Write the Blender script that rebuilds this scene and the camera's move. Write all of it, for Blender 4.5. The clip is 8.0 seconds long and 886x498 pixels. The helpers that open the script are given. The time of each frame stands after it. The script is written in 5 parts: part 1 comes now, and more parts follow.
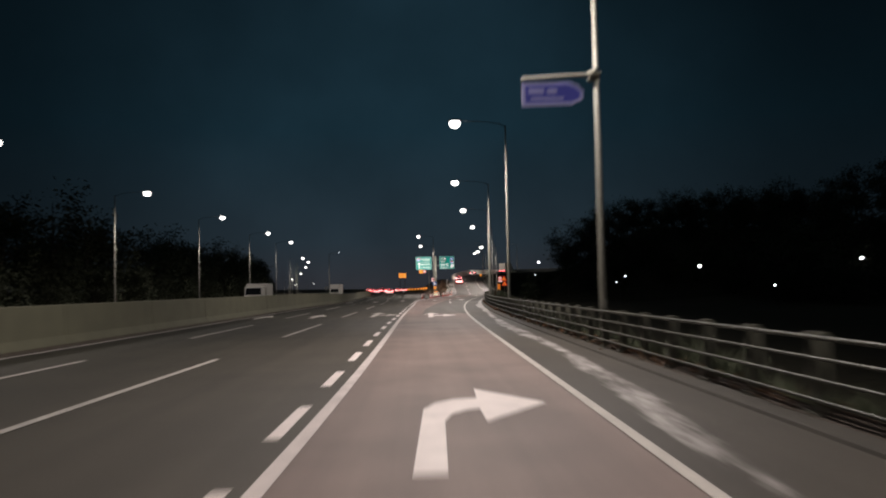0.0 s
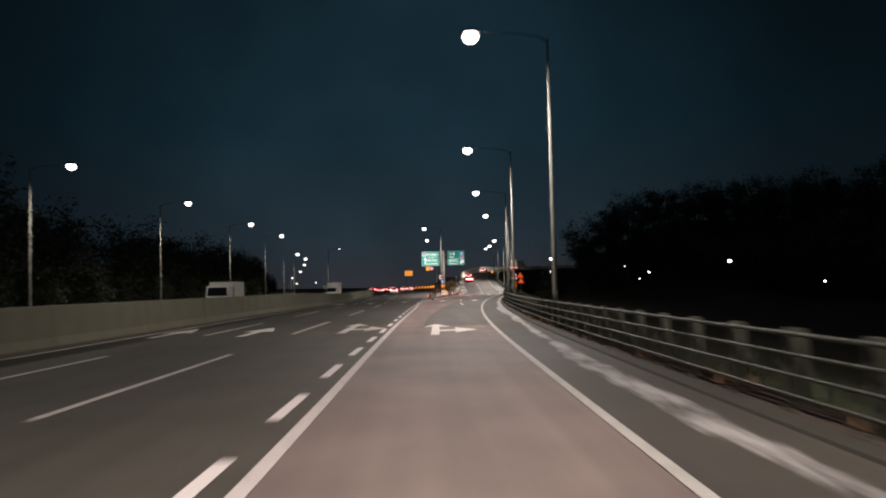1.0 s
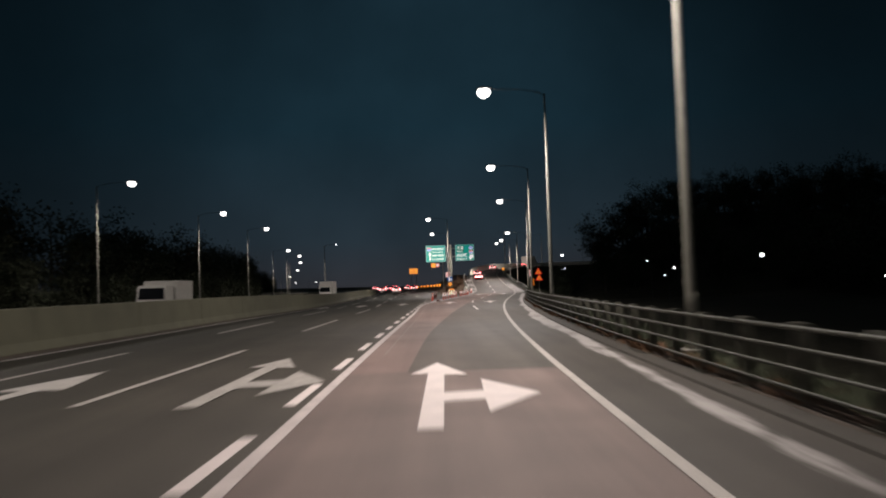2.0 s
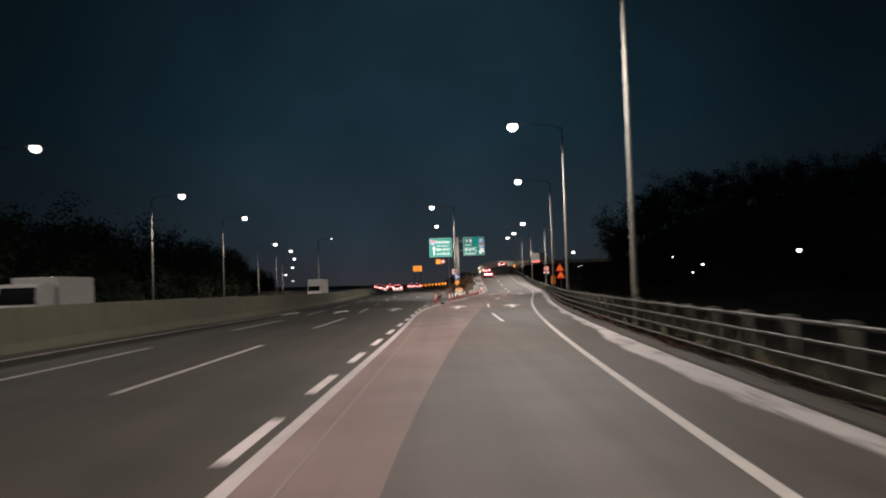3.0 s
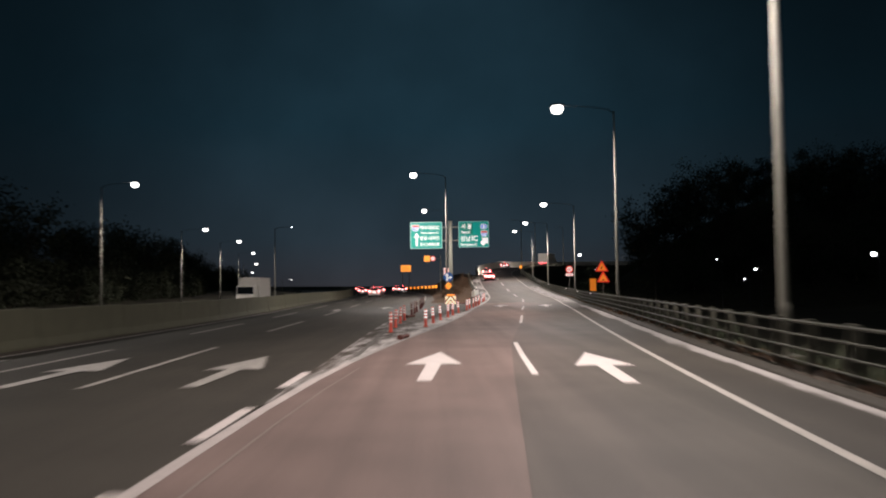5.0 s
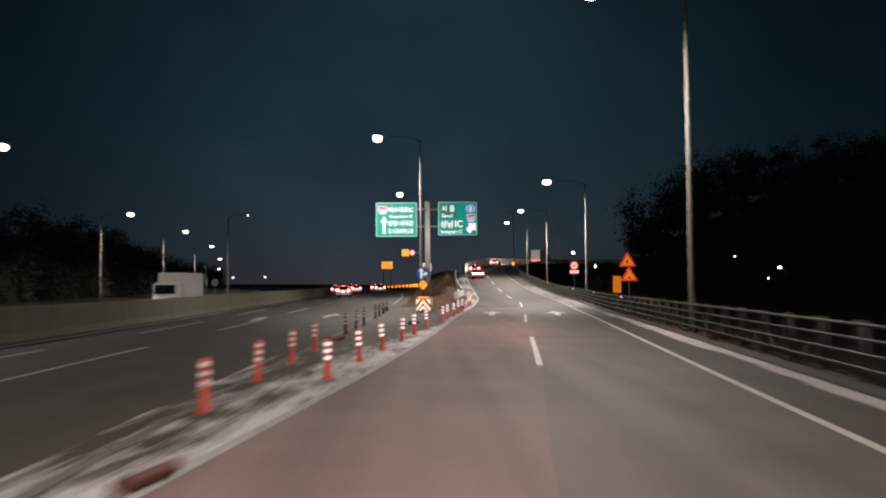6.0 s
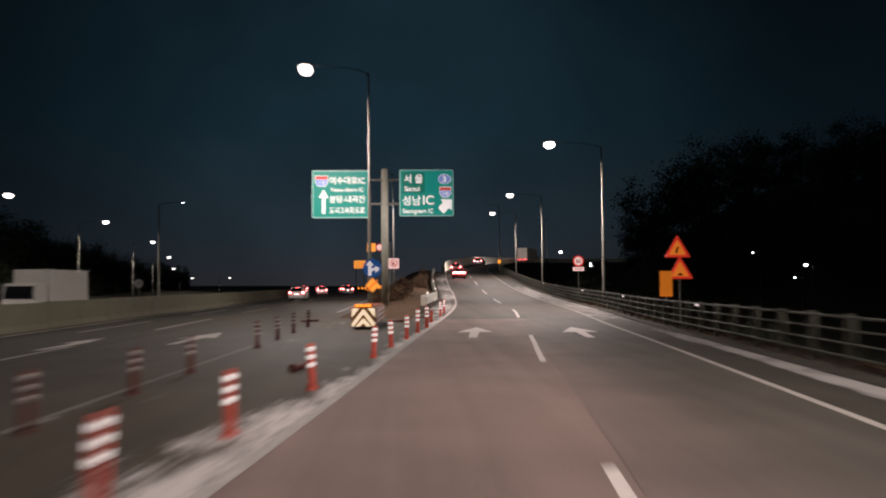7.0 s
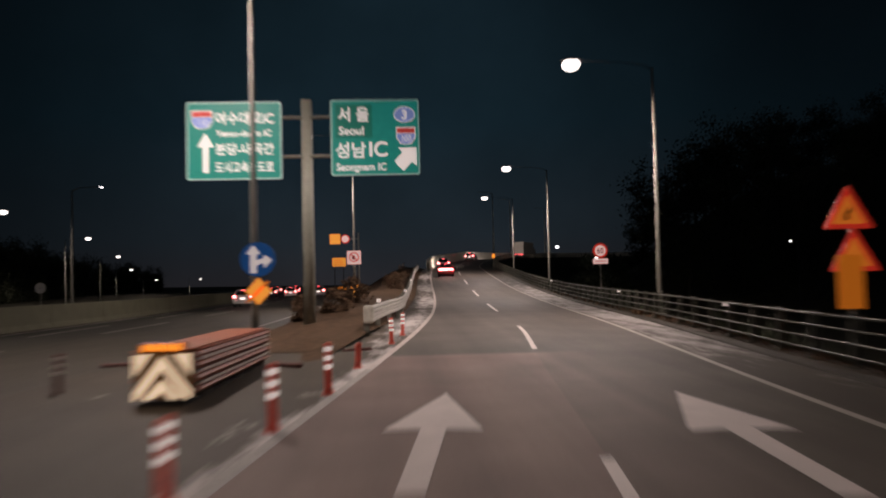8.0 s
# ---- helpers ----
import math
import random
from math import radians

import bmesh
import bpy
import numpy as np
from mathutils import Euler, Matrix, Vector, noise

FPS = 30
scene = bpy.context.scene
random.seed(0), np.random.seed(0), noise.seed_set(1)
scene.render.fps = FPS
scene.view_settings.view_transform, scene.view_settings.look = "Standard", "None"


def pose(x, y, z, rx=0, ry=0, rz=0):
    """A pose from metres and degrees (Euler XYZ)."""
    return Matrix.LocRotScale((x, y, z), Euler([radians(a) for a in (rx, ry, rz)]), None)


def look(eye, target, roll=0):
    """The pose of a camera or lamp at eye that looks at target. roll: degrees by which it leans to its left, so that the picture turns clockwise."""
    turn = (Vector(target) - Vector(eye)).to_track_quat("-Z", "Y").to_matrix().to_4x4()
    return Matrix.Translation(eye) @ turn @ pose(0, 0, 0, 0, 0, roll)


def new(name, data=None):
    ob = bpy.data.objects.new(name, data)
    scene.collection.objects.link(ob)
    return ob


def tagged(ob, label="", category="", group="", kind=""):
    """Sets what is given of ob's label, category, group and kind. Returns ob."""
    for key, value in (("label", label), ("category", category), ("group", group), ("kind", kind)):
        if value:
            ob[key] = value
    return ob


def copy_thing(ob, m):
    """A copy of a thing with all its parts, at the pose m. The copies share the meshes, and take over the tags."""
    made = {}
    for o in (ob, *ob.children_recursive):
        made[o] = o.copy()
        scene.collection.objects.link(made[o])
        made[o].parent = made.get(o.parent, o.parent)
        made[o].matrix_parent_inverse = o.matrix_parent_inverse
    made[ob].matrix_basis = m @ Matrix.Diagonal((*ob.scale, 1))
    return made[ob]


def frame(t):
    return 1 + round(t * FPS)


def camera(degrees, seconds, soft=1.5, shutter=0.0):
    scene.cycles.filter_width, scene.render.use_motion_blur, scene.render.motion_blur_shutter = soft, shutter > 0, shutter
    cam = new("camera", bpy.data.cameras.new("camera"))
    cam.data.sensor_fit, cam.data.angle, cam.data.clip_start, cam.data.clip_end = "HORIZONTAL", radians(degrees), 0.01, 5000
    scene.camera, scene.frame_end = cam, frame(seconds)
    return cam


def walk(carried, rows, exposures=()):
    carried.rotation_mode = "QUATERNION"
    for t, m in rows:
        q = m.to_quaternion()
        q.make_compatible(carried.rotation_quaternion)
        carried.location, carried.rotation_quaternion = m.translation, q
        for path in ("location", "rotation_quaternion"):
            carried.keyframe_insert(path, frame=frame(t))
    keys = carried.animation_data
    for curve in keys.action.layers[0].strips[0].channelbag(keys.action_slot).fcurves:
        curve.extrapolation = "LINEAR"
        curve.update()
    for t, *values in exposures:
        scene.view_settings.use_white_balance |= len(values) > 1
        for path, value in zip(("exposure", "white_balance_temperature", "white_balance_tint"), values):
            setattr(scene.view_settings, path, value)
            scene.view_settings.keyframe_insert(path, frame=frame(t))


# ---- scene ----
cam = camera(59.3, 8.0, soft=2.0, shutter=0.8)
UNIT = 1.22  # metres to one unit of the plan, which makes the lanes 3.25 m wide
PATH = [
    (0, (-0.796, 0.431, 1.209), (-0.725, 2.427, 1.309), -1.2),
    (0.5, (-0.582, 6.879, 1.207), (-0.521, 8.876, 1.303), -1.6),
    (1, (-0.44, 13.33, 1.209), (-0.39, 15.327, 1.305), -1.5),
    (1.5, (-0.285, 19.855, 1.194), (-0.244, 21.852, 1.289), -1.7),
    (3, (0.046, 39.327, 1.2), (0.063, 41.325, 1.289), -1.9),
    (3.5, (0.172, 45.946, 1.221), (0.186, 47.944, 1.31), -1.5),
    (4, (0.407, 52.574, 1.225), (0.418, 54.572, 1.315), -1.4),
    (4.5, (0.685, 59.13, 1.242), (0.699, 61.128, 1.338), -1.1),
    (6, (2.107, 79.448, 1.286), (2.16, 81.445, 1.377), -0.5),
    (6.5, (2.724, 86.251, 1.272), (2.796, 88.247, 1.361), -0.7),
    (7, (3.359, 92.975, 1.236), (3.454, 94.971, 1.33), -0.6),
    (7.5, (4.099, 99.591, 1.252), (4.212, 101.586, 1.347), -0.9),
    (8, (4.867, 106.182, 1.347), (4.979, 108.177, 1.435), -1.4),
]
walk(cam, [(t, look(Vector(eye) * UNIT, Vector(target) * UNIT, roll)) for t, eye, target, roll in PATH],
     [(0.0, 0.15, 6500, 13), (1.5, 0.15, 6500, 13), (3.5, 0.25, 6500, 14), (6.0, 0.4, 6500, 15), (6.5, 0.2, 6550, 16), (7.0, 0.0, 6700, 18), (7.5, -0.1, 6850, 20), (8.0, -0.5, 7000, 22)])

# ---- world and light ----
LAMP_W = 3650.0 * UNIT**2
world = bpy.data.worlds.new("night_sky")
scene.world = world
world.use_nodes = True
wn, wl = world.node_tree.nodes, world.node_tree.links
bg = wn["Background"]
wtc = wn.new("ShaderNodeTexCoord")
wsep = wn.new("ShaderNodeSeparateXYZ")
wramp = wn.new("ShaderNodeValToRGB")
wl.new(wtc.outputs["Generated"], wsep.inputs[0])
wl.new(wsep.outputs["Z"], wramp.inputs[0])
# lens flare ahead and falloff at the sides put into the sky colour; thin uneven cloud
waside = wn.new("ShaderNodeMath")
waside.operation = "ADD"
waside.inputs[1].default_value = 0.02
wl.new(wsep.outputs["X"], waside.inputs[0])
wx = wn.new("ShaderNodeMath")
wx.operation = "ABSOLUTE"
wl.new(waside.outputs[0], wx.inputs[0])
wside = wn.new("ShaderNodeMapRange")
wside.interpolation_type = "SMOOTHSTEP"
wside.inputs["From Min"].default_value, wside.inputs["From Max"].default_value = 0.05, 0.5
wside.inputs["To Min"].default_value, wside.inputs["To Max"].default_value = 1.6, 0.38
wl.new(wx.outputs[0], wside.inputs["Value"])
wcloud = wn.new("ShaderNodeTexNoise")
wcloud.inputs["Scale"].default_value, wcloud.inputs["Detail"].default_value = 3.5, 5
wl.new(wtc.outputs["Generated"], wcloud.inputs["Vector"])
wthin = wn.new("ShaderNodeMapRange")
wthin.inputs["From Min"].default_value, wthin.inputs["From Max"].default_value = 0.3, 0.7
wthin.inputs["To Min"].default_value, wthin.inputs["To Max"].default_value = 0.72, 1.3
wl.new(wcloud.outputs["Fac"], wthin.inputs["Value"])
wmul = wn.new("ShaderNodeMath")
wmul.operation = "MULTIPLY"
wl.new(wside.outputs[0], wmul.inputs[0])
wl.new(wthin.outputs[0], wmul.inputs[1])
wscale = wn.new("ShaderNodeVectorMath")
wscale.operation = "SCALE"
wl.new(wramp.outputs[0], wscale.inputs[0])
wl.new(wmul.outputs[0], wscale.inputs["Scale"])
wl.new(wscale.outputs["Vector"], bg.inputs[0])
e = wramp.color_ramp.elements
e[0].position, e[0].color = 0.0, (0.0150, 0.0160, 0.0190, 1)
# brighter overhead, out of view, added to lift the dark foliage
e[1].position, e[1].color = 0.7, (0.0190, 0.0235, 0.0265, 1)
for p_, c_ in ((0.06, (0.0100, 0.0165, 0.0218, 1)), (0.2, (0.0050, 0.0144, 0.0210, 1)), (0.4, (0.0036, 0.0100, 0.0146, 1))):
    n_ = e.new(p_)
    n_.color = c_
bg.inputs[1].default_value = 1.0

# ---- materials ----


def material(name, color, rough=0.6, metal=0.0, vary=0.0, scale=8.0, fine=120.0, bump=0.0, emit=0.0, emit_color=None, spec=0.5):
    """A surface with broad stains and fine grain, in object-independent metres."""
    m = bpy.data.materials.new(name)
    m.use_nodes = True
    nt = m.node_tree
    b = nt.nodes["Principled BSDF"]
    b.inputs["Base Color"].default_value = (*color, 1)
    b.inputs["Roughness"].default_value = rough
    b.inputs["Metallic"].default_value = metal
    b.inputs["Specular IOR Level"].default_value = spec
    if emit:
        b.inputs["Emission Color"].default_value = (*(emit_color or color), 1)
        b.inputs["Emission Strength"].default_value = emit
    if vary or bump:
        geo = nt.nodes.new("ShaderNodeNewGeometry")
        broad, grain = nt.nodes.new("ShaderNodeTexNoise"), nt.nodes.new("ShaderNodeTexNoise")
        broad.inputs["Scale"].default_value, broad.inputs["Detail"].default_value = 1.0 / scale * 8, 5
        grain.inputs["Scale"].default_value, grain.inputs["Detail"].default_value = fine, 3
        for n in (broad, grain):
            nt.links.new(geo.outputs["Position"], n.inputs["Vector"])
        add = nt.nodes.new("ShaderNodeMath")
        add.operation = "ADD"
        nt.links.new(broad.outputs["Fac"], add.inputs[0])
        nt.links.new(grain.outputs["Fac"], add.inputs[1])
        ramp = nt.nodes.new("ShaderNodeMapRange")
        ramp.inputs["From Min"].default_value, ramp.inputs["From Max"].default_value = 0.6, 1.4
        ramp.inputs["To Min"].default_value, ramp.inputs["To Max"].default_value = 1 - vary, 1 + vary
        nt.links.new(add.outputs[0], ramp.inputs["Value"])
        mul = nt.nodes.new("ShaderNodeVectorMath")
        mul.operation = "SCALE"
        mul.inputs[0].default_value = color
        nt.links.new(ramp.outputs[0], mul.inputs["Scale"])
        nt.links.new(mul.outputs["Vector"], b.inputs["Base Color"])
        if bump:
            bm_ = nt.nodes.new("ShaderNodeBump")
            bm_.inputs["Strength"].default_value, bm_.inputs["Distance"].default_value = bump, 0.01
            nt.links.new(grain.outputs["Fac"], bm_.inputs["Height"])
            nt.links.new(bm_.outputs["Normal"], b.inputs["Normal"])
    return m


def worn_asphalt(name, color, salt=0.0, salt_scale=0.35, wear=0.3, lit_tone=None):
    """Asphalt with aggregate, tyre-polished stains, and, with salt, a dusting of dried white road salt in ragged
    drifts.
    The drift's strength across the sheet comes from the mesh attribute 'drift', which also blends in a second colour:
    headlamp light put into the asphalt, and the reddish surface beside the outer lane."""
    m = material(name, color, 0.68, vary=wear, scale=14.0, fine=70.0, bump=0.5, spec=0.32)
    nt = m.node_tree
    b = nt.nodes["Principled BSDF"]
    geo = nt.nodes.new("ShaderNodeNewGeometry")
    along = nt.nodes.new("ShaderNodeMapping")
    along.inputs["Scale"].default_value = (1.6, 0.03, 1.0)
    nt.links.new(geo.outputs["Position"], along.inputs["Vector"])
    streak = nt.nodes.new("ShaderNodeTexNoise")
    streak.inputs["Scale"].default_value, streak.inputs["Detail"].default_value = 1.0, 6
    nt.links.new(along.outputs[0], streak.inputs["Vector"])
    patch = nt.nodes.new("ShaderNodeTexNoise")
    patch.inputs["Scale"].default_value, patch.inputs["Detail"].default_value = 0.06, 3
    nt.links.new(geo.outputs["Position"], patch.inputs["Vector"])
    both = nt.nodes.new("ShaderNodeMath")
    both.operation = "ADD"
    nt.links.new(streak.outputs["Fac"], both.inputs[0])
    nt.links.new(patch.outputs["Fac"], both.inputs[1])
    amount = nt.nodes.new("ShaderNodeMapRange")
    amount.inputs["From Min"].default_value, amount.inputs["From Max"].default_value = 0.7, 1.3
    amount.inputs["To Min"].default_value, amount.inputs["To Max"].default_value = 0.74, 1.26
    nt.links.new(both.outputs[0], amount.inputs["Value"])
    worn_lit = nt.nodes.new("ShaderNodeVectorMath")
    worn_lit.operation = "SCALE"
    nt.links.new(b.inputs["Base Color"].links[0].from_socket, worn_lit.inputs[0])
    nt.links.new(amount.outputs[0], worn_lit.inputs["Scale"])
    nt.links.new(worn_lit.outputs["Vector"], b.inputs["Base Color"])
    if lit_tone:
        lit_mix = nt.nodes.new("ShaderNodeMix")
        lit_mix.data_type, lit_mix.blend_type = "RGBA", "MULTIPLY"
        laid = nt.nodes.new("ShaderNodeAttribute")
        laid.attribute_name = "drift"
        nt.links.new(laid.outputs["Fac"], lit_mix.inputs["Factor"])
        nt.links.new(b.inputs["Base Color"].links[0].from_socket, lit_mix.inputs["A"])
        lit_mix.inputs["B"].default_value = (*[o / c for o, c in zip(lit_tone, color)], 1)
        lit_mix.clamp_factor = True
        nt.links.new(lit_mix.outputs["Result"], b.inputs["Base Color"])
    if salt:
        mp = nt.nodes.new("ShaderNodeMapping")
        mp.inputs["Scale"].default_value = (1.0, salt_scale, 1.0)
        nt.links.new(geo.outputs["Position"], mp.inputs["Vector"])
        n1, n2 = nt.nodes.new("ShaderNodeTexNoise"), nt.nodes.new("ShaderNodeTexNoise")
        n1.inputs["Scale"].default_value, n1.inputs["Detail"].default_value, n1.inputs["Roughness"].default_value = 2.2, 8, 0.7
        n2.inputs["Scale"].default_value, n2.inputs["Detail"].default_value = 14, 5
        for n in (n1, n2):
            nt.links.new(mp.outputs[0], n.inputs["Vector"])
        at = nt.nodes.new("ShaderNodeAttribute")
        at.attribute_name = "drift"
        wide = nt.nodes.new("ShaderNodeMath")
        wide.operation = "MULTIPLY_ADD"
        nt.links.new(n1.outputs["Fac"], wide.inputs[0])
        wide.inputs[1].default_value, wide.inputs[2].default_value = 1.4, -0.2
        s1 = nt.nodes.new("ShaderNodeMath")
        s1.operation = "MULTIPLY_ADD"
        nt.links.new(n2.outputs["Fac"], s1.inputs[0])
        s1.inputs[1].default_value = 0.4
        nt.links.new(wide.outputs[0], s1.inputs[2])
        s2 = nt.nodes.new("ShaderNodeMath")
        s2.operation = "ADD"
        nt.links.new(s1.outputs[0], s2.inputs[0])
        nt.links.new(at.outputs["Fac"], s2.inputs[1])
        mr = nt.nodes.new("ShaderNodeMapRange")
        mr.inputs["From Min"].default_value, mr.inputs["From Max"].default_value = 0.98, 1.32
        mr.inputs["To Max"].default_value = salt
        nt.links.new(s2.outputs[0], mr.inputs["Value"])
        mix = nt.nodes.new("ShaderNodeMix")
        mix.data_type = "RGBA"
        nt.links.new(mr.outputs[0], mix.inputs["Factor"])
        src = b.inputs["Base Color"].links[0].from_socket
        nt.links.new(src, mix.inputs["A"])
        mix.inputs["B"].default_value = (0.66, 0.61, 0.59, 1)
        nt.links.new(mix.outputs["Result"], b.inputs["Base Color"])
    return m


# headlamp falloff is in these colours: exit lane paler and warmer, sides darker
ASPHALT = worn_asphalt("asphalt_main", (0.030, 0.0275, 0.020), lit_tone=(0.064, 0.054, 0.043))
ASPHALT_RAMP = worn_asphalt("asphalt_slip_road", (0.186, 0.138, 0.121), salt=0.8)
ASPHALT_SHOULDER = worn_asphalt("asphalt_shoulder", (0.058, 0.049, 0.040), salt=0.55, salt_scale=0.24)
ASPHALT_LANE = worn_asphalt("asphalt_outer_lane", (0.084, 0.074, 0.062), lit_tone=(0.200, 0.145, 0.128))
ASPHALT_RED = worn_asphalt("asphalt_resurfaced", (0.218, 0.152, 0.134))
ASPHALT_DARK = worn_asphalt("asphalt_newer", (0.108, 0.092, 0.080))
ASPHALT_GORE = worn_asphalt("asphalt_gore", (0.066, 0.051, 0.038), salt=0.9, salt_scale=0.28)
PAINT = material("road_paint_white", (0.72, 0.63, 0.60), 0.6, vary=0.2, scale=3.0, fine=60.0, bump=0.2)
PAINT_EDGE = material("road_paint_edge_line", (0.43, 0.39, 0.355), 0.65, vary=0.35, scale=2.5, fine=45.0, bump=0.2)
PAINT_LINE = material("road_paint_long_line", (0.54, 0.47, 0.445), 0.65, vary=0.35, scale=2.5, fine=45.0, bump=0.2)
PAINT_GHOST = material("road_paint_worn_away", (0.15, 0.137, 0.122), 0.8, vary=0.6, scale=1.2, fine=20.0, bump=0.2)
PAINT_SALTED = material("road_paint_under_salt", (0.40, 0.37, 0.35), 0.8, vary=0.4, scale=1.5, fine=20.0, bump=0.2)
PAINT_FADED = material("road_paint_faded", (0.36, 0.33, 0.30), 0.7, vary=0.5, scale=1.6, fine=30.0, bump=0.2)
# the low glow here stands for headlamp light sent back by the sheeting
SHIELD_BLUE = material("reflective_pale_blue", (0.16, 0.24, 0.55), 0.4, emit=0.3, emit_color=(0.35, 0.50, 1.0))
PAINT_WORN = material("road_paint_worn", (0.42, 0.39, 0.36), 0.7, vary=0.45, scale=2.0, fine=40.0, bump=0.2)
CONCRETE = material("barrier_concrete", (0.078, 0.075, 0.047), 0.85, vary=0.25, scale=6.0, fine=50.0, bump=0.3)
# much paler than the median wall, standing for headlamp light on the bend
PARAPET = material("parapet_pale_concrete", (0.58, 0.55, 0.48), 0.85, vary=0.25, scale=6.0, fine=10.0, bump=0.3)
CUSHION = material("cushion_brown_red", (0.42, 0.115, 0.055), 0.5, vary=0.35, scale=1.0, fine=12.0)
KERB = material("kerb_concrete", (0.036, 0.030, 0.022), 0.85, vary=0.35, scale=3.0, fine=40.0, bump=0.4)
DIRT = material("gutter_dirt", (0.046, 0.033, 0.023), 0.95, vary=0.5, scale=1.5, fine=30.0, bump=0.6)
STEEL = material("galvanised_steel", (0.175, 0.170, 0.142), 0.55, 0.0, vary=0.15, scale=2.0, fine=30.0)
RAIL = material("rail_painted_steel", (0.042, 0.042, 0.031), 0.5, 0.2, vary=0.25, scale=1.5, fine=25.0)
POST = material("post_concrete_grey", (0.066, 0.064, 0.047), 0.7, vary=0.3, scale=1.0, fine=30.0)
POST_PALE = material("sign_post_galvanised", (0.30, 0.30, 0.25), 0.55, vary=0.2, scale=1.5, fine=25.0)
BLACK = material("black_rubber", (0.02, 0.02, 0.02), 0.7)
GLASS = material("dark_glass", (0.012, 0.013, 0.015), 0.08, spec=0.8)
LENS = material("lamp_lens", (1, 1, 1), 0.3, emit=5.0, emit_color=(1.0, 0.97, 0.91))
LENS_FAR = material("lamp_lens_far", (1, 1, 1), 0.3, emit=7.0, emit_color=(0.95, 0.97, 1.0))
LAMP_SHELL = material("lamp_housing", (0.045, 0.045, 0.045), 0.5, 0.2)
HEADLIGHT = material("headlight_on", (1, 1, 1), 0.2, emit=6.0, emit_color=(1.0, 0.94, 0.86))
TAIL = material("tail_light_on", (0.6, 0.02, 0.02), 0.3, emit=9.0, emit_color=(1.0, 0.10, 0.11))
TAIL_HOT = material("brake_light_core", (0.9, 0.4, 0.4), 0.3, emit=14.0, emit_color=(1.0, 0.42, 0.40))
PLATE_LIT = material("plate_lit", (0.8, 0.8, 0.8), 0.4, emit=3.0, emit_color=(1.0, 0.9, 0.85))
AMBER_LED = material("amber_warning_lamp", (0.9, 0.4, 0.05), 0.3, emit=1.6, emit_color=(1.0, 0.30, 0.03))
# a faint glow stands for headlamp light on the red plastic
RED_PLASTIC = material("delineator_red_plastic", (0.68, 0.10, 0.065), 0.5, vary=0.3, scale=0.6, fine=30.0, emit=0.05, emit_color=(0.8, 0.10, 0.07))
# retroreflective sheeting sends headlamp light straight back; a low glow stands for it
# the next three are dimmed in colour for posts outside the headlamp beam
BAND_HALF_LIT = material("reflective_band_half_lit", (0.75, 0.66, 0.62), 0.5, vary=0.3, scale=0.4, fine=40.0, emit=0.16, emit_color=(1.0, 0.80, 0.72))
BAND_UNLIT = material("reflective_band_unlit", (0.42, 0.34, 0.31), 0.6, vary=0.4, scale=0.4, fine=40.0, emit=0.05, emit_color=(1.0, 0.78, 0.70))
RED_UNLIT = material("delineator_red_unlit", (0.13, 0.034, 0.026), 0.7, vary=0.4, scale=0.4, fine=30.0)
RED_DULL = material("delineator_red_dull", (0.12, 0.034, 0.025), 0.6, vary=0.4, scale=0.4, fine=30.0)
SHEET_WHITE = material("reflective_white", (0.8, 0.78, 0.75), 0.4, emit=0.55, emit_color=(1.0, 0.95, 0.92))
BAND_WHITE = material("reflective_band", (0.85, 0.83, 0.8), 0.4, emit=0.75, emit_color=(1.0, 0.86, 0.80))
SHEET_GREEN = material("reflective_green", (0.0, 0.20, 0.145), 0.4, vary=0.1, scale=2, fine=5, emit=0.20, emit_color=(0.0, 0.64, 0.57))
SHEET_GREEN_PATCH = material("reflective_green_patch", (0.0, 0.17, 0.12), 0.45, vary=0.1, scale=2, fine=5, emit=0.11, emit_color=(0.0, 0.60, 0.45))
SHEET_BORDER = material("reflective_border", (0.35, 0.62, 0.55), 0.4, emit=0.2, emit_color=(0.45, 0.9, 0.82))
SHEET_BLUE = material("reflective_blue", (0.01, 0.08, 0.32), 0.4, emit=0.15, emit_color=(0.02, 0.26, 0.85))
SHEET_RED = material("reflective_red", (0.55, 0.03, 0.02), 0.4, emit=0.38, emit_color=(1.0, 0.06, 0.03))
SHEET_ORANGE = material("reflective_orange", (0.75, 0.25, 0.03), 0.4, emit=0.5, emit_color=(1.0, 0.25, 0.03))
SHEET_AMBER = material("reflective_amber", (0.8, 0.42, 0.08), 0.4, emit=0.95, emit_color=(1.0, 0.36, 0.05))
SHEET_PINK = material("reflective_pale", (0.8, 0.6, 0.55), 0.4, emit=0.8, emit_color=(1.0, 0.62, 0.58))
# signs and stripes below with emit glow faintly, standing for headlamp light
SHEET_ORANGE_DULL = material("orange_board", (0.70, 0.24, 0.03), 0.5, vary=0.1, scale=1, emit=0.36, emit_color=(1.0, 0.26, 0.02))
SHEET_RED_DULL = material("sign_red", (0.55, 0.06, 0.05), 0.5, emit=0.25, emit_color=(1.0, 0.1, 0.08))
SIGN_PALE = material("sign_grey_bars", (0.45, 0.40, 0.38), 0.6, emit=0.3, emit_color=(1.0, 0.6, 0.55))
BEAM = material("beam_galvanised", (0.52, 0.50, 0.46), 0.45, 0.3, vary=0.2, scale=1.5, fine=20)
# its faint amber glow stands for the warning lamps' light on the face
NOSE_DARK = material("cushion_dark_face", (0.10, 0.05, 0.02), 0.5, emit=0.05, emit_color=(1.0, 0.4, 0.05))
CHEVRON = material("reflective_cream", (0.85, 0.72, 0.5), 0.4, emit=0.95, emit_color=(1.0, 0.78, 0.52))
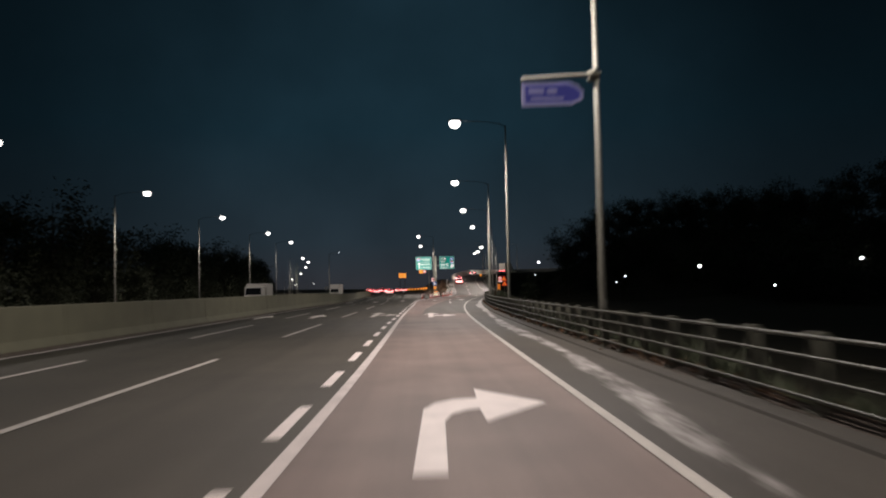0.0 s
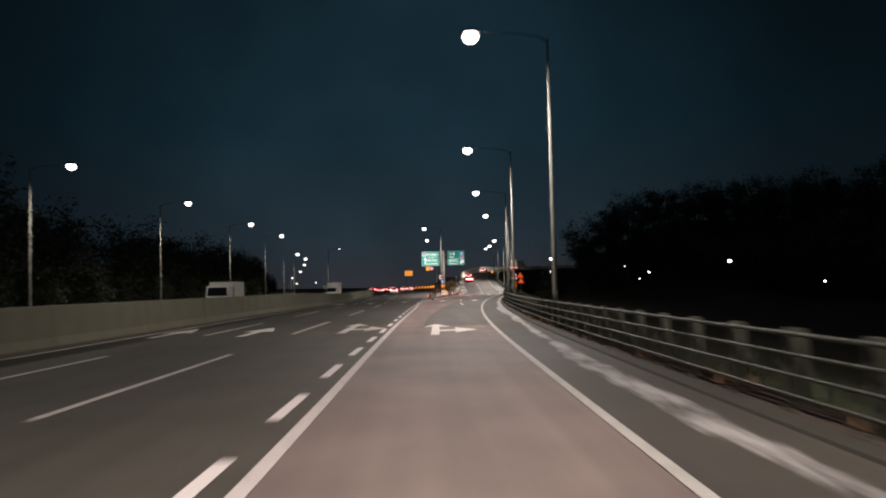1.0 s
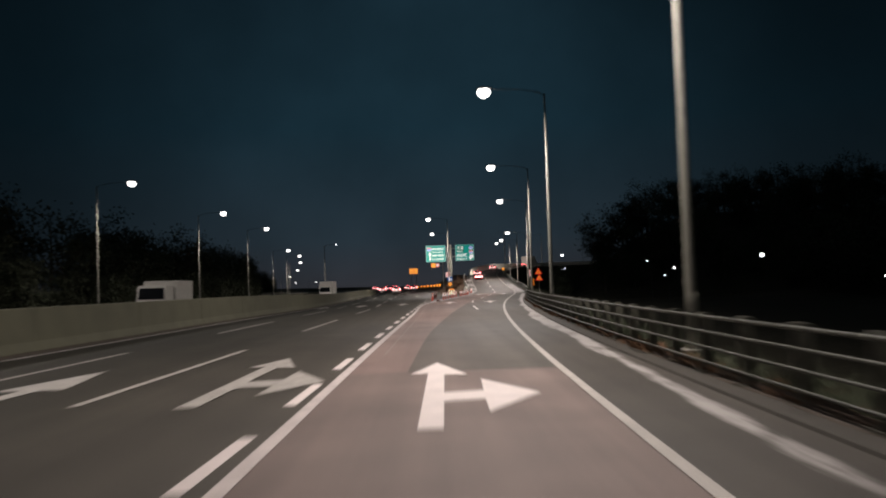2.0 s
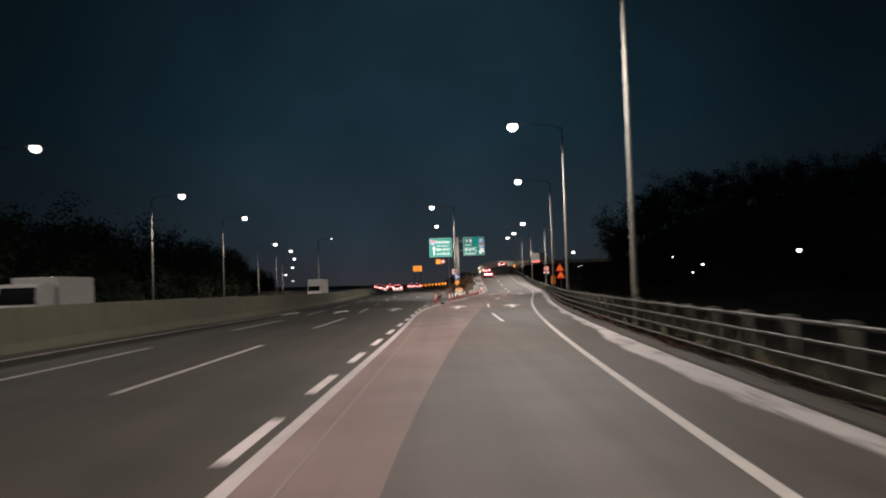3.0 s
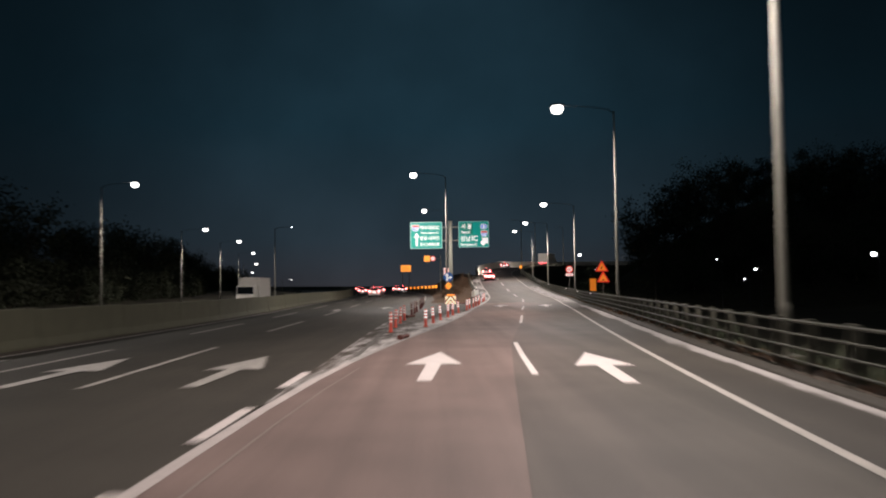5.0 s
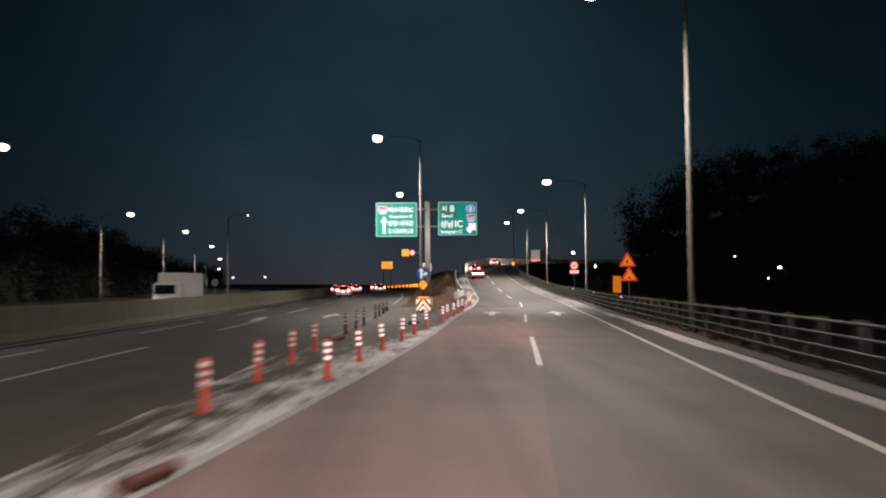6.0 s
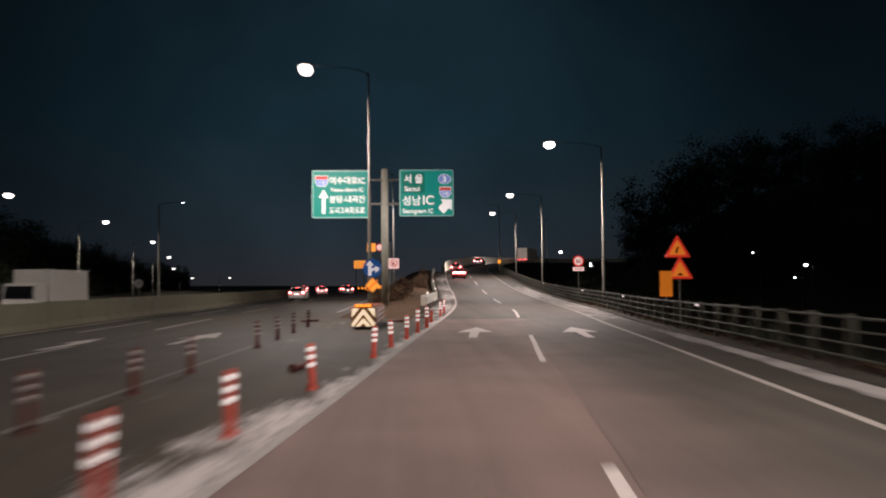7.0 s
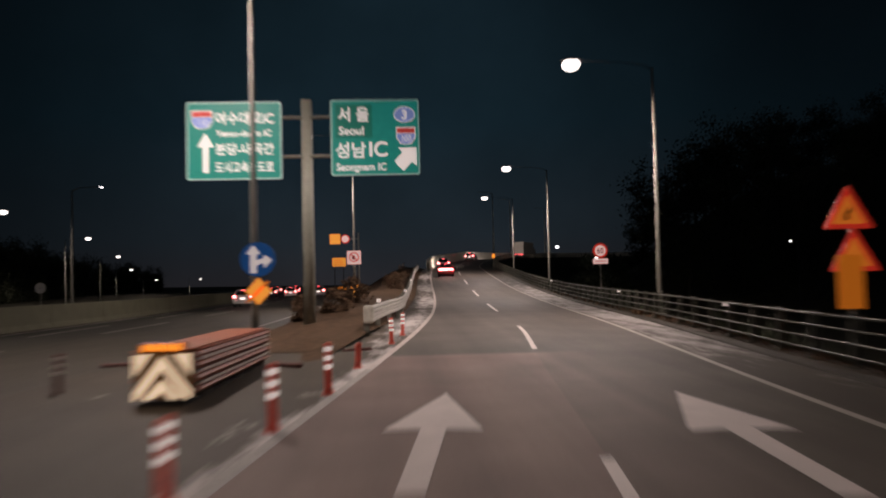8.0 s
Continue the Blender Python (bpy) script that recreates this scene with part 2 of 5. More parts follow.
SEALANT = material("crack_sealant", (0.26, 0.205, 0.18), 0.7, vary=0.4, scale=1.0, fine=20)
STRIPE_DULL = material("faded_white_stripe", (0.62, 0.55, 0.50), 0.5, emit=0.06, emit_color=(1.0, 0.75, 0.65))
SIGN_LAVENDER = material("sign_pale_blue", (0.50, 0.48, 0.72), 0.5, vary=0.15, scale=1, emit=0.12, emit_color=(0.55, 0.52, 0.9))
SIGN_BLUE_DULL = material("sign_blue", (0.12, 0.13, 0.55), 0.5, emit=0.08, emit_color=(0.2, 0.2, 0.9))
SIGN_BACK = material("sign_back_aluminium", (0.38, 0.38, 0.38), 0.5, 0.5)
SIGN_DARK = material("sign_symbol_dark", (0.05, 0.03, 0.02), 0.6)
CAR_WHITE = material("car_paint_white", (0.66, 0.64, 0.62), 0.25, spec=0.6)
CAR_RED = material("car_paint_red", (0.30, 0.03, 0.03), 0.25, spec=0.6)
CAR_GREY = material("car_paint_grey", (0.22, 0.22, 0.23), 0.25, 0.3, spec=0.6)
TRUCK_WHITE = material("truck_box_white", (0.48, 0.46, 0.42), 0.5, vary=0.12, scale=2, fine=8)
BARK = material("bark", (0.075, 0.06, 0.045), 0.95, vary=0.3, scale=1, fine=20, bump=0.5)
LEAF = material("foliage", (0.068, 0.076, 0.050), 0.95, vary=0.4, scale=2, fine=12, spec=0.05)
DRY = material("dry_grass", (0.088, 0.054, 0.034), 0.95, vary=0.5, scale=2, fine=18, bump=0.6, spec=0.1)
LITTER = material("brown_leaf_litter", (0.11, 0.062, 0.036), 0.95, vary=0.4, scale=0.5, fine=30.0, spec=0.1)
EARTH = material("dark_ground", (0.044, 0.040, 0.028), 0.95, vary=0.4, scale=8, fine=6, bump=0.4, spec=0.1)

# ---- plan: lines of the road, x by the way y ahead, in plan units ----


def knots(table):
    ys, xs = [k[0] for k in table], [k[1] for k in table]
    slopes = []
    for i in range(len(ys)):
        a, b_ = max(i - 1, 0), min(i + 1, len(ys) - 1)
        slopes.append((xs[b_] - xs[a]) / (ys[b_] - ys[a]))

    def value(y):
        if y <= ys[0]:
            return xs[0] + (y - ys[0]) * slopes[0]
        if y >= ys[-1]:
            return xs[-1] + (y - ys[-1]) * slopes[-1]
        i = max(k for k in range(len(ys) - 1) if ys[k] <= y)
        h = ys[i + 1] - ys[i]
        u = (y - ys[i]) / h
        return ((2 * u**3 - 3 * u**2 + 1) * xs[i] + (u**3 - 2 * u**2 + u) * h * slopes[i]
                + (3 * u**2 - 2 * u**3) * xs[i + 1] + (u**3 - u**2) * h * slopes[i + 1])
    return value


left_line = knots([(-40, -2.4), (-20, -2.341), (0, -1.908), (10, -1.681), (20, -1.561), (30, -1.478), (40, -1.349), (50, -1.157), (58, -0.985), (64, -0.905), (69, -0.862), (74, -0.726), (77, -0.536),
                   (80, -0.246), (84, 0.274), (88, 0.864), (92, 1.434), (97, 2.054), (102, 2.593), (108, 3.2), (114, 3.832), (120, 4.543), (126, 5.24), (133, 5.877), (140, 6.331), (150, 6.79),
                   (160, 7.097), (170, 7.406), (179, 7.752), (195, 8.6)])
right_line = knots([(-40, 0.25), (-20, 0.497), (0, 0.809), (8, 0.944), (16, 1.08), (24, 1.228), (32, 1.424), (40, 1.72), (48, 2.138), (56, 2.675), (64, 3.324), (72, 4.083), (80, 4.952),
                    (88, 5.91), (96, 6.927), (104, 7.961), (112, 8.964), (120, 9.875), (128, 10.646), (136, 11.263), (144, 11.746), (152, 12.132), (160, 12.47), (168, 12.798), (176, 13.142), (184, 13.516),
                    (192, 13.925), (195, 14.087)])
kerb_line = knots([(-40, 1.75), (-20, 2.057), (0, 2.268), (8, 2.338), (16, 2.411), (24, 2.511), (32, 2.682), (40, 2.961), (48, 3.367), (56, 3.89), (64, 4.516), (72, 5.248), (80, 6.104),
                   (88, 7.079), (96, 8.113), (104, 9.131), (112, 10.093), (120, 10.991), (128, 11.799), (136, 12.478), (144, 13.018), (152, 13.443), (160, 13.802), (168, 14.138), (176, 14.486), (184, 14.87),
                   (192, 15.3), (195, 15.474)])
main_edge = knots([(-40, -2.4), (5, -1.79), (12, -1.64), (25, -1.53), (33, -1.44), (51, -1.14), (58, -1.0), (65, -0.87), (71, -0.84), (80, -0.82), (90, -0.78), (102, -0.55), (112, -0.3), (122, -0.05), (130, 0.2), (145, 0.12),
                   (160, -0.05), (180, -0.95), (200, -2.5), (225, -5.2), (250, -8.7), (300, -18.0), (400, -48.0)])


def rail_line(y):
    return kerb_line(y) + 0.24


WALL_X = -9.5
DISTANT = [(65.0, 176.6, 5.0, 0.42), (47.4, 175.4, 3.06, 0.2), (44.5, 172.2, 1.7, 0.12), (55.3, 349.0, 11.9, 0.55), (31.8, 208.0, 4.08, 0.42), (43.3, 179.2, 4.6, 0.1), (56.1, 120.5, 0.57, 0.16), (71.3, 122.5, 4.6, 0.28)]


# how far the main road stands to the right (+) or has swung to the left (-)
bend = knots([(-40, -0.74), (8, 0.0), (40, 0.5), (60, 0.8), (72, 0.9), (82, 0.65), (92, 0.35), (105, 0.2), (128, -0.1), (145, -0.3), (160, -0.6), (180, -1.6), (200, -3.1), (225, -5.9), (250, -9.4), (300, -18.7), (400, -48.7)])


def smooth(u):
    u = min(max(u, 0.0), 1.0)
    return u * u * (3 - 2 * u)


def z_main(x, y):
    far = 0.1 * smooth((y - 105) / 30) + 0.1 * smooth((y - 140) / 50) + 0.5 * smooth((y - 200) / 70)
    return far - smooth((y - 55) / 45) * 0.03 * max(0.0, -1.2 - x)


def z_ramp(y):
    rise = 0.17 * smooth((y - 114) / 18)
    if y < 126:
        return rise
    if y < 166:
        return rise + 0.058 * (y - 126) ** 2 / 80.0
    return rise + (1.16 + 0.058 * (y - 166) if y < 230 else 4.872 + 0.02 * (y - 230))


def ramp_frame(s):
    """Centre, right-hand direction and height of the slip road at s metres (s equals y up to 195, then it curves to the right)."""
    if s <= 195:
        return None
    c0 = Vector(((left_line(195) + kerb_line(195)) / 2, 195, 0))
    h0, R = 0.0625, 125.0
    a = (s - 195) / R
    right0, fwd0 = Vector((math.cos(h0), -math.sin(h0), 0)), Vector((math.sin(h0), math.cos(h0), 0))
    p = c0 + right0 * R * (1 - math.cos(a)) + fwd0 * R * math.sin(a)
    r = right0 * math.cos(a) - fwd0 * math.sin(a)
    return p, r


def ramp_point(s, which, dz=0.0):
    """A point across the slip road: which is a line function, or a number of metres right of the centre."""
    z = z_ramp(s) + dz
    if s <= 195:
        return Vector((which(s), s, z))
    p, r = ramp_frame(s)
    off = which(195) - (left_line(195) + kerb_line(195)) / 2
    q = p + r * off
    return Vector((q.x, q.y, z))


def shifted(f, d):
    return lambda y: f(y) + d


def blend(f, g, u):
    return lambda y: f(y) * (1 - u) + g(y) * u


# ---- building helpers ----


def mesh_object(name, bm, mat, smooth_shade=False):
    me = bpy.data.meshes.new(name)
    bm.normal_update()
    bm.to_mesh(me)
    bm.free()
    me.materials.append(mat)
    if smooth_shade:
        for p in me.polygons:
            p.use_smooth = True
    return new(name, me)


def part(name, bm, mat, parent, label="", smooth_shade=False):
    ob = mesh_object(name, bm, mat, smooth_shade)
    ob.parent = parent
    if label:
        tagged(ob, label)
    return ob


def shared(name, me, parent, m, label=""):
    ob = new(name, me)
    ob.parent = parent
    ob.matrix_basis = m
    if label:
        tagged(ob, label)
    return ob


def thing(name, m, label, category, group=""):
    ob = new(name)
    ob.empty_display_size = 0.2
    ob.matrix_basis = m
    return tagged(ob, label, category, group)


def box(bm, x0, x1, y0, y1, z0, z1, bevel=0.0):
    r = bmesh.ops.create_cube(bm, size=1.0)
    for v in r["verts"]:
        v.co = Vector((x0 + (v.co.x + 0.5) * (x1 - x0), y0 + (v.co.y + 0.5) * (y1 - y0), z0 + (v.co.z + 0.5) * (z1 - z0)))
    if bevel:
        es = {ed for v in r["verts"] for ed in v.link_edges}
        bmesh.ops.bevel(bm, geom=list(es), offset=bevel, segments=2, affect="EDGES", profile=0.6)
    return bm


def boxed(*a, **k):
    return box(bmesh.new(), *a, **k)


def ring(bm, c, ax, up, r, n, ry=None):
    side = ax.cross(up).normalized()
    u2 = side.cross(ax).normalized()
    return [bm.verts.new(c + side * math.cos(i * math.tau / n) * r + u2 * math.sin(i * math.tau / n) * (ry or r)) for i in range(n)]


def tube(bm, points, radii, n=10, caps=True):
    """A round tube along points, with a radius at each."""
    pts = [Vector(p) for p in points]
    if not hasattr(radii, "__len__"):
        radii = [radii] * len(pts)
    rings = []
    for i, p in enumerate(pts):
        d = (pts[min(i + 1, len(pts) - 1)] - pts[max(i - 1, 0)]).normalized()
        up = Vector((0, 0, 1)) if abs(d.z) < 0.9 else Vector((0, 1, 0))
        rings.append(ring(bm, p, d, up, radii[i], n))
    for a, b_ in zip(rings, rings[1:]):
        for i in range(n):
            bm.faces.new((a[i], a[(i + 1) % n], b_[(i + 1) % n], b_[i]))
    if caps:
        bm.faces.new(rings[0][::-1])
        bm.faces.new(rings[-1])
    bmesh.ops.recalc_face_normals(bm, faces=bm.faces)
    return bm


def prism(bm, outline, thick, plane="xz", at=0.0):
    """A plate of an outline, thick metres deep. xz: faces -y; xy: lies flat and is raised."""
    if plane == "xz":
        front = [bm.verts.new((x, at, z)) for x, z in outline]
        back = [bm.verts.new((x, at + thick, z)) for x, z in outline]
    else:
        front = [bm.verts.new((x, y, at + thick)) for x, y in outline]
        back = [bm.verts.new((x, y, at)) for x, y in outline]
    n = len(outline)
    bm.faces.new(front)
    bm.faces.new(back[::-1])
    for i in range(n):
        bm.faces.new((front[i], back[i], back[(i + 1) % n], front[(i + 1) % n]))
    bmesh.ops.recalc_face_normals(bm, faces=bm.faces)
    return bm


def plate(outline, thick, plane="xz", at=0.0):
    return prism(bmesh.new(), outline, thick, plane, at)


def disc(cx, cz, r, n=28, rz=None):
    return [(cx + r * math.cos(i * math.tau / n), cz + (rz or r) * math.sin(i * math.tau / n)) for i in range(n)]


def rounded(x0, x1, z0, z1, r, n=4):
    out = []
    for cx, cz, a0 in ((x1 - r, z0 + r, -90), (x1 - r, z1 - r, 0), (x0 + r, z1 - r, 90), (x0 + r, z0 + r, 180)):
        for i in range(n + 1):
            a = radians(a0 + 90 * i / n)
            out.append((cx + r * math.cos(a), cz + r * math.sin(a)))
    return out


def loft(bm, sections, closed=False):
    """Quads between rows of points; returns the rows of vertices."""
    rows = [[bm.verts.new(p) for p in s] for s in sections]
    for a, b_ in zip(rows, rows[1:]):
        m = len(a)
        for i in range(m if closed else m - 1):
            j = (i + 1) % m
            bm.faces.new((a[i], a[j], b_[j], b_[i]))
    return rows


def facing_up(bm):
    bm.normal_update()
    for f in bm.faces:
        if f.normal.z < 0:
            f.normal_flip()
    return bm


def drift_layer(ob, values):
    at = ob.data.attributes.new("drift", "FLOAT", "POINT")
    at.data.foreach_set("value", values)


def steps(a, b_, d):
    n = max(1, round((b_ - a) / d))
    return [a + (b_ - a) * i / n for i in range(n + 1)]


def words(text, size, mat, parent, x, z, y=-0.004, align="LEFT", stretch=1.0, label="", bold=0.0):
    """Raised lettering that faces -y, as a mesh."""
    cu = bpy.data.curves.new("lettering", "FONT")
    cu.body, cu.size, cu.align_x, cu.extrude, cu.offset = text, size, align, 0.002, bold
    tmp = bpy.data.objects.new("lettering", cu)
    scene.collection.objects.link(tmp)
    dg = bpy.context.evaluated_depsgraph_get()
    me = bpy.data.meshes.new_from_object(tmp.evaluated_get(dg))
    bpy.data.objects.remove(tmp)
    bpy.data.curves.remove(cu)
    me.materials.clear()
    me.materials.append(mat)
    ob = new("lettering", me)
    ob.parent = parent
    ob.matrix_basis = Matrix.Translation((x, y, z)) @ Matrix.Rotation(radians(90), 4, "X") @ Matrix.Diagonal((stretch, 1, 1, 1))
    if label:
        tagged(ob, label)
    return ob

# ---- the large structure ----
road = tagged(new("road"), "worn dark grey asphalt main carriageway with three lanes", "road", kind="structure")
slip = tagged(new("slip_road"), "asphalt slip road climbing to a bend, salt-dusted shoulder", "road", kind="structure")


def sheet(name, sections, mat, parent=None, label="", category="", drift=None):
    bm = bmesh.new()
    loft(bm, sections)
    facing_up(bm)
    ob = mesh_object(name, bm, mat)
    if drift:
        drift_layer(ob, drift)
    if parent:
        ob.parent = parent
    else:
        tagged(ob, label, category, kind="structure")
    return ob


main_ys = steps(-40, 120, 5) + [121.9, 122.3, 125] + steps(130, 420, 6)
# paler towards the nearside, where headlamp light is put into the colour
secs, worn_lit = [], []
for y in main_ys:
    o = bend(y)
    right = main_edge(y) + (0 if y < 122 else 1.3)
    xs = [WALL_X, -8.6, -7.0, -5.7, -4.5, -3.2]
    secs.append([(x + o, y, z_main(x, y)) for x in xs] + [(right, y, z_main(right - o, y))])
    worn_lit += [0.0, 0.05, 0.12, 0.25, 0.45, 0.75, 0.95]
sheet("carriageway", secs, ASPHALT, road, drift=worn_lit)

# the opposite carriageway, behind the median wall
secs = []
for y in main_ys:
    o = bend(y)
    secs.append([(x + o, y, z_main(WALL_X, y) - 0.02) for x in (-20.7, -18, -14, WALL_X - 0.3)])
sheet("opposite_road", secs, ASPHALT, None, "dark asphalt carriageway beyond the concrete median wall", "road")

# slip road, one sheet from the exit lane over the climb to the bend
slip_ss = steps(-40, 195, 2.5) + steps(195, 330, 5)[1:]
cols = [left_line, blend(left_line, right_line, 0.06), blend(left_line, right_line, 0.3), blend(left_line, right_line, 0.6), right_line]
across = (0.0, 0.15, 0.28, 0.38, 0.46, 0.54, 0.6, 0.66, 0.72, 0.8, 0.88, 0.95, 1.0)
salt_in = knots([(4, 0.15), (8, 0.17), (12, 0.35), (18, 0.45), (25, 0.36), (29, 0.47), (35, 0.64), (42, 0.66), (52, 0.58), (57, 0.64), (64, 0.72), (70, 0.72), (75, 0.76), (82, 0.68), (95, 0.66), (100, 0.58), (110, 0.62)])
salt_out = knots([(4, 0.35), (8, 0.6), (12, 0.74), (18, 0.82), (26, 0.82), (31, 0.84), (37, 0.92), (45, 1.1), (110, 1.1)])
secs, drift, secs2, drift2 = [], [], [], []
for s in slip_ss:
    secs.append([ramp_point(s, c) for c in cols])
    secs2.append([ramp_point(s, blend(right_line, kerb_line, u)) for u in across])
    far_dust = 0.80 * smooth((s - 112) / 10) * (1 - 0.5 * smooth((s - 150) / 30))
    inner = 0.62 * smooth((s - 82) / 6) * (1 - smooth((s - 124) / 12))
    ragged = 0.05 * math.sin(s * 0.9) + 0.03 * math.sin(s * 2.1 + 1)
    depth = 0.78 + 0.14 * smooth((s - 16) / 26)
    drift += [inner + 0.05, inner * 0.7, -0.4, -0.4, -0.4]
    for u in across:
        band = smooth((u - salt_in(s) - ragged + 0.1) / 0.24) * smooth((salt_out(s) - u + 0.12) / 0.26) * smooth((s - 3) / 3) * (1 - smooth((s - 110) / 9))
        drift2.append(-0.3 + depth * band + far_dust * (0.5 if u < 0.1 else 1.0))
sheet("carriageway", secs, ASPHALT_RAMP, slip, drift=drift)
sheet("shoulder", secs2, ASPHALT_SHOULDER, slip, drift=drift2)

# painted gore between the two roads
secs, drift = [], []
for y in steps(74.5, 122, 1.6):
    a, b_ = main_edge(y) + 0.002, left_line(y) - 0.002
    w = 0.08 * math.sin(y * 0.7)
    near = 0.3 * (1 - smooth((y - 90) / 9))
    wide = 0.5 + 1.2 * smooth((y - 82) / 5) * (1 - smooth((y - 96) / 8))
    row = []
    for d, k in ((1.5, 0.04 + near + w), (1.0, 0.1 + near * 0.8 - w), (0.62, 0.28 + near * 0.4 + w), (0.34, 0.46 + w), (0.14, 0.56), (0.0, 0.52)):
        row.append((1 - min(d * wide, (b_ - a) * (0.1 + 0.5 * d)) / (b_ - a), k))
    row = [(0.0, -0.1), (row[0][0] * 0.3, 0.14 + near + w), (row[0][0] * 0.7, 0.02 + near)] + row
    low = z_main(a - bend(y), y)
    secs.append([(a + (b_ - a) * u, y, low + (z_ramp(y) - low) * u) for u, k in row])
    drift += [k for u, k in row]
sheet("gore_area", secs, ASPHALT_GORE, None, "asphalt gore with drifts of dried white road salt", "road marking", drift)

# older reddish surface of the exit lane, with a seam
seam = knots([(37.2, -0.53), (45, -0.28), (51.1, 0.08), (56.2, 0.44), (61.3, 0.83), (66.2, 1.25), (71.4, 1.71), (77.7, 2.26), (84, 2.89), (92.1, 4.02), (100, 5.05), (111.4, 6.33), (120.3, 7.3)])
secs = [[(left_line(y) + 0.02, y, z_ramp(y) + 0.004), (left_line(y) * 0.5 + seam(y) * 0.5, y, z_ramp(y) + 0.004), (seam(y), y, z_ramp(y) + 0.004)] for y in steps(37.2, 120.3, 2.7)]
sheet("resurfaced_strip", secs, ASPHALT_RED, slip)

# the outer lane beside it; from the gore onwards the reddish tone fades outwards, headlamp falloff put into the colour
secs, worn_lit = [], []
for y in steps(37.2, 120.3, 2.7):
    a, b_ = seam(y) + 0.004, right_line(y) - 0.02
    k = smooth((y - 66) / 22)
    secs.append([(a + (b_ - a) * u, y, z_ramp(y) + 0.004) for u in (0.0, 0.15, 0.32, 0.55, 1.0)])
    worn_lit += [0.22 + 0.6 * k, 0.2 + 0.45 * k, 0.2 + 0.22 * k, 0.1 + 0.06 * k, 0.0]
sheet("outer_lane", secs, ASPHALT_LANE, slip, drift=worn_lit)

# darker, newer surface from the nose upwards
secs = [[ramp_point(s, blend(left_line, right_line, u), 0.004) for u in (0.012, 0.3, 0.65, 0.988)] for s in [120.32] + steps(122.5, 195, 2.5) + steps(195, 330, 5)[1:]]
sheet("resurfaced_strip", secs, ASPHALT_DARK, slip)

# kerb and the strip under the railing
ks = steps(-40, 195, 3) + steps(195, 330, 5)[1:]
prof = [(0.0, 0.0), (0.012, 0.03), (0.035, 0.038), (0.3, 0.05), (0.5, 0.05), (0.55, -0.6)]
bm = bmesh.new()
loft(bm, [[ramp_point(s, shifted(kerb_line, d), z) for d, z in prof] for s in ks])
bmesh.ops.recalc_face_normals(bm, faces=bm.faces)
kerb = tagged(mesh_object("kerb", bm, KERB), "weathered concrete kerb under the roadside railing", "kerb", kind="structure")
bm = bmesh.new()
loft(bm, [[ramp_point(s, shifted(kerb_line, d), z) for d, z in ((0.23 + 0.03 * math.sin(s * 0.9) + 0.025 * math.sin(s * 2.3), 0.048), (0.29, 0.08 + 0.02 * math.sin(s * 1.7)), (0.38, 0.12 + 0.025 * math.sin(s * 3.1)), (0.52, 0.06))] for s in steps(-40, 195, 0.7) + ks[-27:]])
facing_up(bm)
tagged(mesh_object("gutter_debris", bm, DIRT), "brown leaf litter and dirt along the kerb", "debris", kind="structure")

# concrete median wall: cast panels with joints
wall = tagged(new("wall_median"), "long grey-beige concrete median wall with cast panels", "wall", kind="structure")
bm = bmesh.new()
pr = [(0.0, 0.0), (0.0, 0.07), (-0.1, 0.26), (-0.14, 0.98), (-0.16, 1.01), (-0.32, 1.01), (-0.34, 0.98), (-0.38, 0.26), (-0.48, 0.07), (-0.48, 0.0)]
rows = loft(bm, [[(x, y, z) for x, z in pr] for y in (0.0, 0.03, 5.95, 5.98)], closed=True)
for i in (0, 3):
    for v in rows[i]:
        v.co.x = -0.24 + (v.co.x + 0.24) * 0.95
        v.co.z *= 0.99
bm.faces.new(rows[0])
bm.faces.new(rows[3][::-1])
bmesh.ops.recalc_face_normals(bm, faces=bm.faces)
panel_mesh = bpy.data.meshes.new("wall_panel")
bm.to_mesh(panel_mesh)
bm.free()
panel_mesh.materials.append(CONCRETE)
y = -40.0
while y < 400:
    head = -math.degrees(math.atan((bend(y + 6) - bend(y)) / 6))
    shared("wall_panel", panel_mesh, wall, pose(WALL_X + bend(y), y, z_main(WALL_X, y) - 0.01, 0, 0, head))
    y += 6.0 * math.cos(radians(head))
secs = [[(WALL_X + bend(y) + d, y, z_main(WALL_X, y) + z) for d, z in ((0.0, 0.04), (0.15, 0.025), (0.4, 0.012))] for y in main_ys]
sheet("gutter_strip", secs, DIRT, None, "dark dirty gutter strip along the median wall", "gutter")

